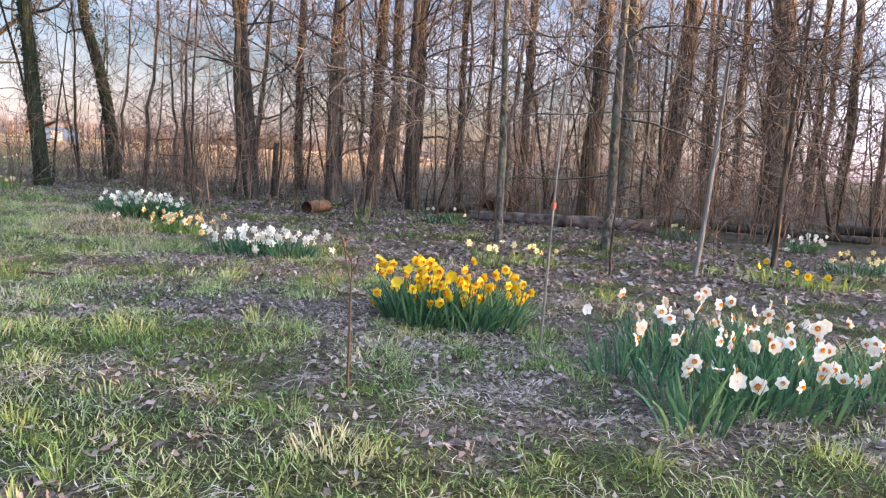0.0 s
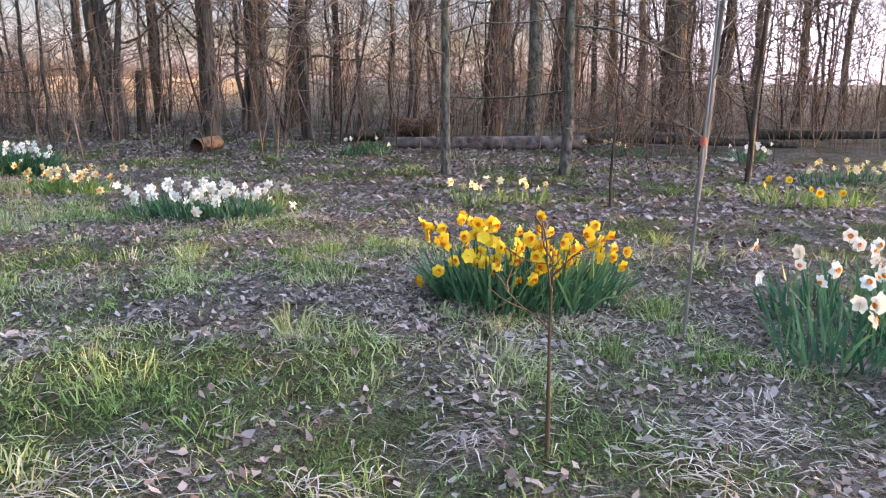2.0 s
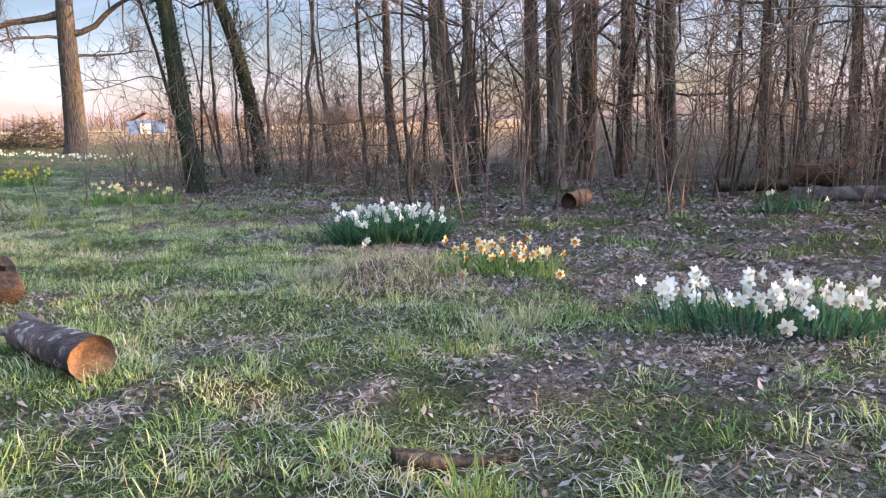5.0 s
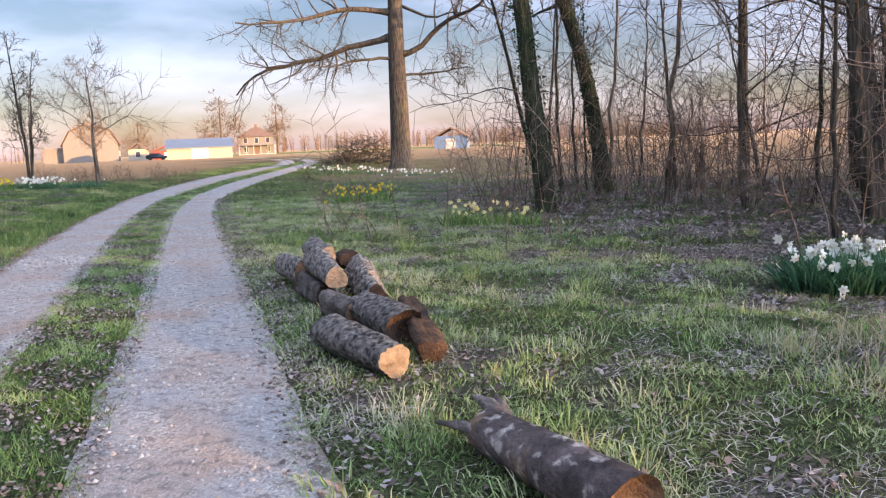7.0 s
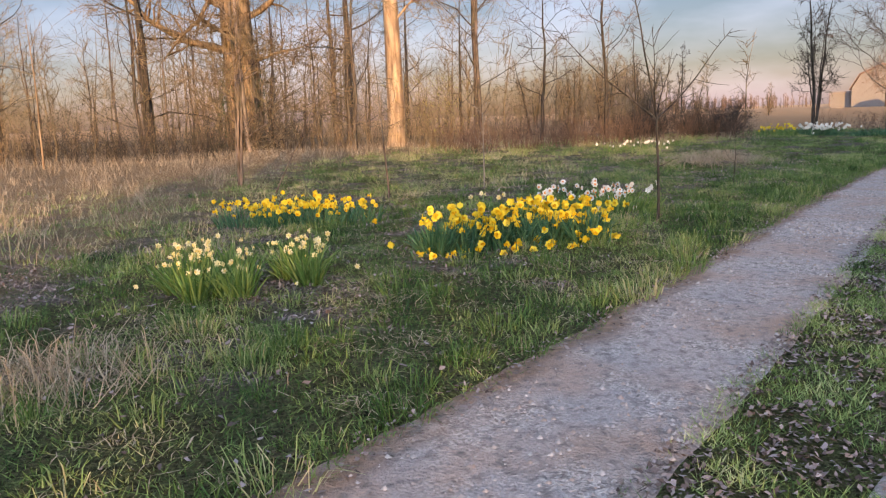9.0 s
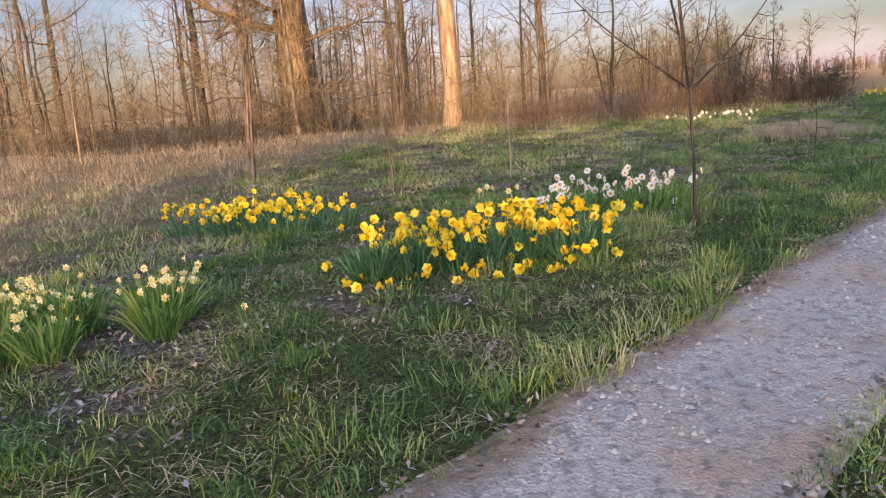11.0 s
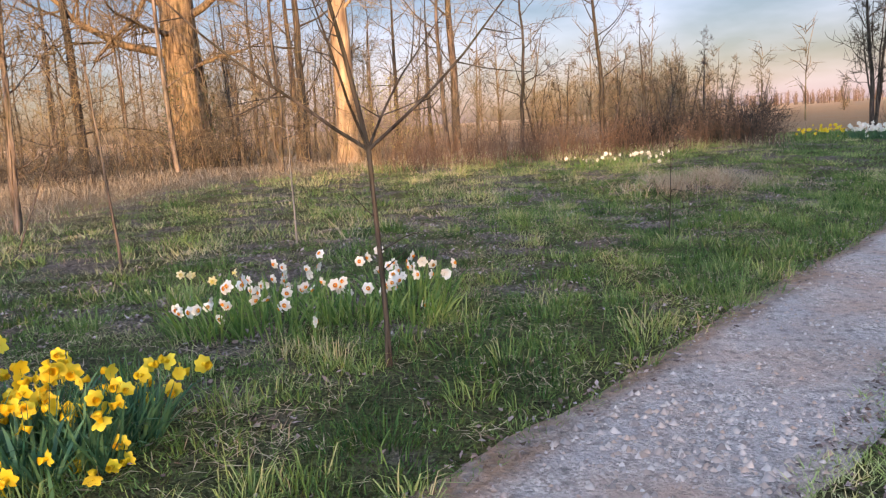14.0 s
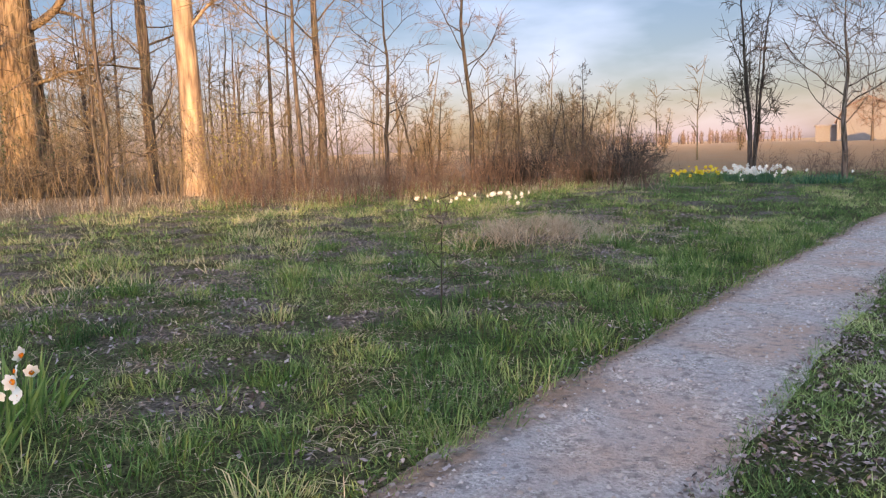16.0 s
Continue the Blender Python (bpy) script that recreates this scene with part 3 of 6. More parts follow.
# ---- the wood beside the track ----
WOODS = "trees of the wood"
ivy_tree = tree("ivy_clad_tree", -11.25, 22.9, "dark leaning tree trunk wrapped in vines", BARK_IVY, TWIG, WOODS, seed=101, height=15, radius=0.21, lean=(-0.10, -0.03), clear=0.35, limbs=12, reach=0.2, crook=0.10)
slant_tree = tree("leaning_tree", -11.5, 27.7, "dark slanting tree at the wood's edge", BARK_IVY, TWIG, WOODS, seed=102, height=15, radius=0.22, lean=(-0.13, -0.02), bend=0.5, clear=0.3, limbs=11, reach=0.24, crook=0.08)
tree("dark_tree", -5.45, 22.2, "dark many-stemmed tree with low spreading limbs", BARK_DARK, TWIG, WOODS, seed=103, height=11, radius=0.15, stems=4, stem_spread=0.10, clear=0.2, limbs=12, reach=0.34, up=0.25, crook=0.12)
tree("forest_tree", -3.55, 22.9, "tall brown forest tree beside a sawn log", BARK_BROWN, TWIG, WOODS, seed=104, height=18, radius=0.17, lean=(0.0, 0.01), clear=0.06, crook=0.07, limbs=20, wiggle=0.27)
tree("forest_tree", -4.1, 26.4, "tall straight brown forest tree", BARK_BROWN, TWIG, WOODS, seed=105, height=20, radius=0.19, lean=(-0.01, 0), clear=0.06, crook=0.07, limbs=20, wiggle=0.27)
tree("forest_tree", -2.9, 25.2, "tall straight brown forest tree", BARK_BROWN, TWIG, WOODS, seed=106, height=19, radius=0.18, lean=(0.02, 0), clear=0.06, crook=0.07, limbs=20, wiggle=0.27)
tree("forest_tree", -1.42, 22.0, "slender dark forest tree", BARK_DARK, TWIG, WOODS, seed=107, height=15, radius=0.12, lean=(-0.02, 0), clear=0.06, crook=0.09, limbs=18, wiggle=0.27)
tree("grey_tree", 0.62, 15.3, "slender grey-barked tree with drooping limbs", BARK_GREY, TWIG, WOODS, seed=108, height=10, radius=0.072, lean=(-0.045, -0.01), clear=0.09, limbs=18, reach=0.34, up=0.05, lift=0.015, crook=0.09)
tree("grey_tree", 2.36, 15.2, "slender grey-barked tree in leaf litter", BARK_GREY, TWIG, WOODS, seed=109, height=11, radius=0.088, lean=(0.015, 0), clear=0.09, limbs=18, reach=0.32, up=0.1, lift=0.02, crook=0.08)
tree("young_tree", 3.05, 12.4, "thin pale-barked young tree", SAPLING, TWIG, WOODS, seed=110, height=7.5, radius=0.036, lean=(0.06, 0), clear=0.10, limbs=14, reach=0.25, crook=0.05)
tree("young_tree", 4.7, 14.2, "thin brown young tree", BARK_BROWN, TWIG, WOODS, seed=111, height=8.5, radius=0.046, lean=(0.05, 0), clear=0.10, limbs=14, reach=0.25, crook=0.05)
tree("forest_tree", 8.6, 25.4, "very thick forest tree with a forking crown", BARK_BROWN, TWIG, WOODS, seed=112, height=22, radius=0.36, lean=(-0.01, 0), clear=0.06, up=0.6, crook=0.07, limbs=20, wiggle=0.27)
tree("forest_tree", 6.4, 29.0, "thick straight brown forest tree", BARK_BROWN, TWIG, WOODS, seed=113, height=22, radius=0.34, lean=(0.02, 0), clear=0.06, crook=0.07, limbs=20, wiggle=0.27)
tree("forest_tree", 3.2, 24.0, "thick brown forest tree", BARK_BROWN, TWIG, WOODS, seed=114, height=21, radius=0.24, lean=(0.015, 0), clear=0.06, crook=0.07, limbs=20, wiggle=0.27)
tree("weathered_tree", 3.85, 22.6, "weathered trunk with peeling grey bark", BARK_GREY, TWIG, WOODS, seed=115, height=13, radius=0.19, lean=(-0.02, 0), clear=0.4, limbs=8, crook=0.06)
tree("forest_tree", -5.8, 29.2, "slim brown forest tree", BARK_BROWN, TWIG, WOODS, seed=116, height=18, radius=0.16, clear=0.06, crook=0.08, limbs=20, wiggle=0.27)
tree("forest_tree", 1.6, 27.5, "slim brown forest tree", BARK_BROWN, TWIG, WOODS, seed=117, height=18, radius=0.16, clear=0.06, crook=0.08, limbs=20, wiggle=0.27)
# bark and twigs take a darker colour for the shade on this tree
tree("spreading_tree", -29.0, 47.1, "great tree darkened for shade, with wide spreading limbs by the track", BARK_DARK, BARK_DARK, "", wiggle=0.5, seed=118, height=22, radius=0.60, lean=(-0.01, 0), clear=0.42, limbs=22, reach=0.36, subs=10, twigs=5, boughs=((7.4, (-1, -0.35, 0.12), 10.5, 0.20), (6.3, (0.9, 0.35, 0.30), 8.5, 0.18), (8.6, (-0.8, -0.7, 0.35), 9.0, 0.18), (9.4, (0.9, 0.1, 0.25), 9.0, 0.17), (5.2, (0.7, 0.6, 0.20), 4.5, 0.09), (6.0, (-0.5, -0.9, 0.05), 5.5, 0.10)), up=0.12, lift=0.004, crook=0.03, thin=0.011, flare=1.6)

# more of the same wood, further in
kinds = [
    tree("forest_tree", 12.5, 30.0, "tall bare forest tree", BARK_BROWN, TWIG, WOODS, seed=121, height=18, radius=0.19, clear=0.05, limbs=18, subs=7, twigs=5, crook=0.09),
    tree("forest_tree", -0.5, 31.0, "slim bare forest tree", BARK_DARK, TWIG, WOODS, seed=122, height=15, radius=0.11, clear=0.05, limbs=18, subs=7, twigs=5, crook=0.06),
    tree("forest_tree", 5.5, 33.0, "tall bare forest tree", BARK_BROWN, TWIG, WOODS, seed=123, height=19, radius=0.2, clear=0.05, limbs=18, subs=7, twigs=5, crook=0.09),
    tree("young_tree", -7.6, 23.6, "thin bare young tree in the wood", BARK_DARK, TWIG, WOODS, seed=124, height=8, radius=0.055, clear=0.12, limbs=13, subs=5, twigs=3, reach=0.26, crook=0.14),
    tree("young_tree", -9.3, 24.6, "thin bare young tree in the wood", BARK_BROWN, TWIG, WOODS, seed=125, height=9.5, radius=0.065, lean=(0.04, 0), clear=0.12, limbs=13, subs=5, twigs=3, reach=0.24, crook=0.14),
    tree("young_tree", 6.3, 19.0, "twisted thin young tree in the wood", BARK_DARK, TWIG, WOODS, seed=126, height=6.5, radius=0.05, stems=2, clear=0.12, limbs=11, subs=5, twigs=3, reach=0.28, crook=0.10),
]
rng = random.Random(5)
taken = [(-11.4, 22.9), (-5.45, 22.2), (-3.55, 22.9), (0.62, 15.3), (2.36, 15.2)]


def free(x, y, gap):
    if any(math.hypot(x - a, y - b) < gap for a, b in taken):
        return False
    taken.append((x, y))
    return True


made = 0
while made < 11:
    x = rng.uniform(-9, 34)
    y = rng.uniform(26, 34 if x < 2 else 58)
    if x > 9:
        y = rng.uniform(20 + 0.1 * x, 50)
    if free(x, y, 1.5):
        again(kinds[rng.randrange(3)], x, y, rng.uniform(0, 360), rng.uniform(0.75, 1.15))
        made += 1
made = 0
while made < 16:
    x = rng.uniform(8, 30)
    y = rng.uniform(20 + 0.15 * x, 44)
    if free(x, y, 1.4):
        again(kinds[rng.randrange(3)], x, y, rng.uniform(0, 360), rng.uniform(0.6, 0.95))
        made += 1
made = 0
while made < 80:
    x = rng.uniform(-13, 26)
    y = rng.uniform(18.5, 34) if x < 8 else rng.uniform(13, 34)
    if x < -6:
        y = rng.uniform(23, 33)
    if free(x, y, 0.7):
        again(kinds[3 + rng.randrange(3)], x, y, rng.uniform(0, 360), rng.uniform(0.6, 1.15))
        made += 1


def thicket(name, label, spots, seed, twig_mat, tall, stems, arch=0.35, category="shrub", group="", kind="", twigs=6):
    """A clump of many thin stems from the ground, with side twigs."""
    r = np.random.RandomState(seed)
    x0, y0 = spots[0][0], spots[0][1]
    ob = base(name, x0, y0, land1(x0, y0), label, category, group, kind)
    tub = Tubes()
    for sx, sy, wide in spots:
        for _ in range(stems):
            a, d = r.uniform(0, 6.28), wide * math.sqrt(r.uniform(0, 1))
            x, y = sx + d * math.cos(a), sy + d * math.sin(a)
            h = tall * r.uniform(0.45, 1.0)
            way = np.array([math.cos(a) * arch * r.uniform(0, 1.4), math.sin(a) * arch * r.uniform(0, 1.4), 1.0]) + r.normal(0, 0.12, 3)
            st = wander(r, (x - x0, y - y0, land1(x, y) - land1(x0, y0) - 0.04), way / np.linalg.norm(way), h, 5, 0.10, -0.05 * arch)
            tub.add(st, np.linspace(0.004 + 0.0035 * h, 0.003, 6), 3)
            for _ in range(twigs):
                e = r.uniform(0.2, 1) * 4.99
                b0 = int(e)
                p = st[b0] + (st[b0 + 1] - st[b0]) * (e - b0)
                w2 = side_way(r, st[b0 + 1] - st[b0], r.uniform(0.3, 0.75), r.uniform(0, 6.28))
                tub.add(wander(r, p, w2, h * r.uniform(0.14, 0.42), 2, 0.18, 0.01), [0.006, 0.0045, 0.002], 3)
    tagged(part("tangle", tub.mesh("tangle", twig_mat, False), ob), kind="stuff")
    return ob


r0 = random.Random(9)
thicket("undergrowth", "bare brown undergrowth between the trees", [(r0.uniform(-13, 20), r0.uniform(18, 31), 1.2) for _ in range(76)], 51, TWIG, 2.6, 5, 0.45, twigs=9, kind="stuff", category="undergrowth")
thicket("undergrowth", "thin bare saplings along the edge of the wood", [(r0.uniform(-14, -6), r0.uniform(23.5, 33), 1.0) for _ in range(28)] + [(r0.uniform(-5, 18), r0.uniform(17.5, 25), 1.2) for _ in range(40)], 52, TWIG, 3.8, 5, 0.16, twigs=11, kind="stuff", category="undergrowth")

thicket("undergrowth", "fine twiggy brush low between the trunks", [(r0.uniform(-13, 22), r0.uniform(20, 33), 1.5) for _ in range(70)] + [(r0.uniform(8, 26), r0.uniform(16, 30), 1.5) for _ in range(25)], 65, TWIG, 1.6, 6, 0.7, twigs=8, kind="stuff", category="undergrowth")


# ---- the sunlit wood across the track ----
FAR_WOODS = "trees of the far wood"
oak = tree("oak_tree", -44.5, 7.0, "massive old oak with low sweeping limbs", BARK_OAK, TWIG_WARM, FAR_WOODS, thin=0.008, wiggle=0.42, seed=131, height=21, radius=0.82, lean=(0.01, -0.01), clear=0.30, limbs=18, boughs=((4.3, (0.15, -1, -0.02), 7.5, 0.19), (6.2, (0.1, -0.9, 0.30), 7.5, 0.20), (5.4, (0.2, 0.9, 0.45), 6.5, 0.17), (7.0, (0.3, 0.8, 0.8), 7.0, 0.20), (5.0, (0.9, -0.3, 0.3), 4.5, 0.12), (7.6, (-0.1, -0.6, 0.9), 8.0, 0.22), (3.6, (0.5, 0.8, 0.15), 4.0, 0.09)), reach=0.44, subs=8, twigs=5, up=0.2, lift=0.02, crook=0.05, flare=1.5)
tree("pale_tree", -39.3, 13.1, "tall tree with pale peeling bark in low sun", BARK_PALE, TWIG_WARM, FAR_WOODS, seed=132, height=20, radius=0.36, lean=(0.0, -0.006), clear=0.3, limbs=14, reach=0.28, up=0.35, crook=0.05, boughs=((5.6, (0.2, -0.7, 0.6), 4.0, 0.08), (7.0, (0.2, 0.6, 0.9), 5.0, 0.10), (4.7, (0.3, 0.8, 0.7), 3.2, 0.06)))
tree("small_tree", -26.4, 7.8, "small bare tree among dry grass", BARK_BROWN, TWIG_WARM, "", seed=133, height=6.5, radius=0.075, stems=3, stem_spread=0.06, lean=(0, 0.0), clear=0.15, limbs=12, reach=0.26, up=0.55, crook=0.06)
west = [
    tree("forest_tree", -42.0, 17.0, "bare forest tree in low sun", BARK_BROWN, TWIG_WARM, FAR_WOODS, seed=141, height=12, radius=0.16, clear=0.07, limbs=12, subs=7, twigs=4, thin=0.010, reach=0.33, crook=0.06),
    tree("forest_tree", -44.0, 3.0, "bare forest tree in low sun", BARK_DARK, TWIG_WARM, FAR_WOODS, seed=142, height=14, radius=0.20, clear=0.07, limbs=11, subs=7, twigs=4, thin=0.010, reach=0.33, crook=0.05),
    tree("young_tree", -38.0, 16.3, "slender bare tree in low sun", BARK_BROWN, TWIG_WARM, FAR_WOODS, seed=143, height=9, radius=0.09, clear=0.07, limbs=11, subs=6, twigs=4, thin=0.010, reach=0.33, crook=0.08),
    tree("young_tree", -36.3, 11.2, "slender bare tree in low sun", BARK_DARK, TWIG_WARM, FAR_WOODS, seed=144, height=8, radius=0.08, stems=2, stem_spread=0.07, clear=0.07, limbs=10, subs=6, twigs=4, thin=0.010, reach=0.33, crook=0.10),
]
rng = random.Random(8)
made = 0
while made < 62:
    x = -36.5 - 30 * rng.random() ** 1.4
    y = rng.uniform(-22, 17 + 0.10 * (-36 - x))
    if free(x, y, 1.3) and math.hypot(x - (-44.5), y - 7.0) > 3.0 and math.hypot(x + 38, y - 13) > 2.4 and not (x > -38.5 and y < 14):
        again(west[rng.choice((0, 1, 2, 2, 3, 3))], x, y, rng.uniform(0, 360), rng.uniform(0.7, 1.2) * (1 - 0.5 * step01(np.array(y), 10, 18)))
        made += 1
scrub = tree("scrub_tree", -41.5, 22.6, "low bushy bare tree in low sun", BARK_DARK, TWIG_WARM, FAR_WOODS, seed=145, height=3.6, radius=0.06, stems=4, stem_spread=0.20, clear=0.10, limbs=16, subs=7, twigs=6, reach=0.24, up=0.6, crook=0.14, thin=0.007, wiggle=0.3)
for x, y, s in ((-39.2, 20.3, 0.9), (-43, 25.2, 0.8), (-46.5, 24.5, 0.95), (-50, 28, 0.8), (-54, 30, 1.1), (-60, 33, 1.2), (-70, 40, 1.2), (-47, 21, 1.1), (-95.3, 55.3, 1.35), (-89, 60.5, 1.0)):
    again(scrub, x, y, rng.uniform(0, 360), s)
tree("slender_tree", -37.4, 21.2, "dark slender tree leaning over dry weeds", BARK_DARK, TWIG, FAR_WOODS, seed=146, height=8.2, radius=0.085, lean=(0.0, -0.05), clear=0.25, limbs=15, subs=6, twigs=5, reach=0.22, up=0.55, crook=0.12, thin=0.008)
tree("slender_tree", -37.8, 18.6, "crooked dark tree at the edge of the wood", BARK_DARK, TWIG, FAR_WOODS, seed=147, height=6.8, radius=0.075, lean=(0.0, 0.03), clear=0.2, limbs=15, subs=6, twigs=5, reach=0.28, up=0.4, crook=0.14, thin=0.008)
tree("slender_tree", -39.0, 23.0, "thin upright tree behind a dark bush", BARK_DARK, TWIG, FAR_WOODS, seed=148, height=4.6, radius=0.045, clear=0.25, limbs=13, subs=5, twigs=4, reach=0.18, up=0.75, crook=0.08, thin=0.007)
tree("slender_tree", -39.5, 25.3, "thin upright tree behind dry weeds", BARK_DARK, TWIG, FAR_WOODS, seed=149, height=3.9, radius=0.04, clear=0.25, limbs=12, subs=5, twigs=4, reach=0.18, up=0.75, crook=0.08, thin=0.007)
thicket("brush", "sunlit golden brush along the edge of the wood", [(-35.2 - 11 * r0.random(), r0.uniform(-14, 20), 1.3) for _ in range(96)], 53, TWIG_WARM, 2.4, 8, kind="stuff", category="undergrowth")
thicket("brush", "dense bare brush deep in the far wood", [(-47 - 22 * r0.random(), r0.uniform(-22, 17), 2.6) for _ in range(64)], 54, TWIG_WARM, 5.0, 9, kind="stuff", category="undergrowth")
thicket("dry_stems", "stand of dry reddish weed stems", [(-33.6 - 2.6 * r0.random(), 14.5 + 11.5 * r0.random(), 0.7) for _ in range(66)], 55, TWIG_RED, 1.15, 15, 0.07, kind="stuff", category="weeds", twigs=2)
thicket("bramble_bush", "dark tangled bare bush", [(-36.6, 21.9, 0.6), (-36.8, 22.5, 0.6)], 56, BARK_DARK, 1.35, 130, 0.7, group="dark bushes")
thicket("bramble_bush", "dense dark tangled bush beside dry weeds", [(-36.0, 24.4, 0.7), (-36.2, 25.1, 0.8)], 57, BARK_DARK, 1.65, 170, 0.75, group="dark bushes")
thicket("bramble_bush", "long dark tangle of brush behind dry grass", [(-36.4, 0.5 + 1.0 * i, 0.8) for i in range(7)], 63, BARK_DARK, 1.5, 42, 0.55, group="dark bushes")
thicket("bramble_bush", "dark brush about the foot of an old oak", [(-42.6, 6.2, 0.9), (-42.4, 7.6, 0.9), (-42.8, 8.8, 0.7)], 64, BARK_DARK, 2.0, 60, 0.5, group="dark bushes")
shrub = thicket("yellow_shrub", "shrub with yellow-green opening buds below a pale tree", [(-36.8, 14.3, 0.8)], 58, TWIG_WARM, 2.6, 60, 0.4)
tree("garden_tree", -36.8, 29.7, "dark small tree with a drooping tangle on one side", BARK_DARK, BARK_DARK, "garden trees", seed=151, height=6.2, radius=0.085, stems=5, stem_spread=0.10, clear=0.25, limbs=13, reach=0.20, up=0.68, crook=0.10, subs=7, twigs=5, thin=0.009)
tree("garden_tree", -33.95, 30.75, "small spreading bare fruit tree", BARK_BROWN, TWIG, "garden trees", seed=152, height=5.0, radius=0.095, clear=0.28, limbs=16, reach=0.50, up=0.55, crook=0.14, subs=8, twigs=5, thin=0.009)
thicket("low_brush", "low dark brush under the garden trees", [(-36, 30.6, 0.9), (-34.6, 31.2, 0.9), (-33, 32, 0.9), (-31.8, 33, 0.8)], 59, TWIG_RED, 0.9, 45, 0.5)

# unseen hedge added at the sunward side to keep the ground in shade
def leaf_cloud(r, x, y, z, size):
    """Small bent leaves, one at each place."""
    n = len(x)
    a, e = r.normal(0, 1, (n, 3)), r.normal(0, 1, (n, 3))
    a /= np.linalg.norm(a, axis=1)[:, None]
    e = np.cross(a, e)
    e /= np.linalg.norm(e, axis=1)[:, None]
    c, s_ = np.stack([x, y, z], 1), (size * r.uniform(0.6, 1.3, n))[:, None]
    v = np.stack([c - a * s_ * 0.5, c + e * s_ * 0.3, c + a * s_ * 0.5, c - e * s_ * 0.3], 1).reshape(-1, 3)
    return v, 4 * np.arange(n)[:, None] + np.arange(4)[None]


r = np.random.RandomState(66)
hy = r.uniform(-30, 34, 24000)
# top is lower south of 1.2 so that low sun reaches the dry grass
top = np.where(hy < 1.2, 4.3, 6.7) + 0.6 * waves(hy, hy * 0, 67, 7.0) + 0.5 * waves(hy, hy * 0, 68, 2.1)
hz = top * r.uniform(0, 1, len(hy)) ** 0.8
hx = 25 + r.normal(0, 0.7, len(hy))
hedge = base("hedgerow", 25, 0, 0, "unseen dense dark hedge added to shade the ground", "hedge", kind="stuff")
v, f = leaf_cloud(r, hx - 25, hy, hz, np.full(len(hy), 0.33))
part("foliage", quick_mesh("foliage", v, f, [SHADE_HEDGE_LEAF]), hedge)


def ivy_on(ob, seed, count, tall, lean, wide):
    """Ivy that clings round a leaning stem."""
    r = np.random.RandomState(seed)
    z = tall * r.uniform(0, 1, count)
    a = r.uniform(0, 6.28, count)
    d = wide * (1 - 0.5 * z / tall) * r.uniform(0.8, 1.5, count)
    v, f = leaf_cloud(r, lean[0] * z + d * np.cos(a), lean[1] * z + d * np.sin(a), z, np.full(count, 0.08))
    part("ivy", quick_mesh("ivy", v, f, [IVY_LEAF]), ob, "dark clinging ivy")


r = np.random.RandomState(73)
bx, by, bz = r.normal(0, 0.75, 900), r.normal(0, 0.75, 900), r.uniform(0.4, 2.6, 900)
v, f = leaf_cloud(r, bx, by, bz, np.full(900, 0.05))
tagged(part("foliage", quick_mesh("foliage", v, f, [YOUNG_LEAF]), shrub, "yellow-green opening buds"), kind="stuff")
ivy_on(ivy_tree, 71, 1500, 9.0, (-0.10, -0.03), 0.24)
# on the oak it also stands in for shade on the lower trunk
ivy_on(oak, 74, 2600, 4.2, (0.01, -0.01), 0.98)
ivy_on(slant_tree, 72, 900, 6.0, (-0.14, -0.02), 0.22)


# ---- saplings and stakes ----
def sapling(name, x, y, label, mat_, **shape):
    return tree(name, x, y, label, mat_, mat_, "", "sapling", thin=0.0028, **shape)


sap = sapling("sapling", 0.74, 7.8, "thin pale planted sapling with a red tape mark", SAPLING, seed=161, height=3.6, radius=0.0115, lean=(0.02, 0), clear=0.5, limbs=7, reach=0.25, subs=3, twigs=2, up=0.75, crook=0.03, flare=1.1)
bm = bmesh.new()
bmesh.ops.create_cone(bm, segments=10, radius1=0.0175, radius2=0.0175, depth=0.045, matrix=pose(0.03, 0.0, 1.10))
part("tape", from_bm("tape", bm, [TAPE]), sap, "faded red tape")
sapling("seedling", -0.43, 6.43, "short brown seedling stick", TWIG_RED, seed=162, height=0.95, radius=0.011, clear=0.6, limbs=4, reach=0.3, subs=2, twigs=1, up=0.8, crook=0.06, flare=1.1)
sapling("sapling", 1.95, 12.2, "thin dark forked sapling", BARK_DARK, seed=163, height=1.6, radius=0.02, clear=0.4, limbs=5, reach=0.4, subs=3, twigs=2, crook=0.08)


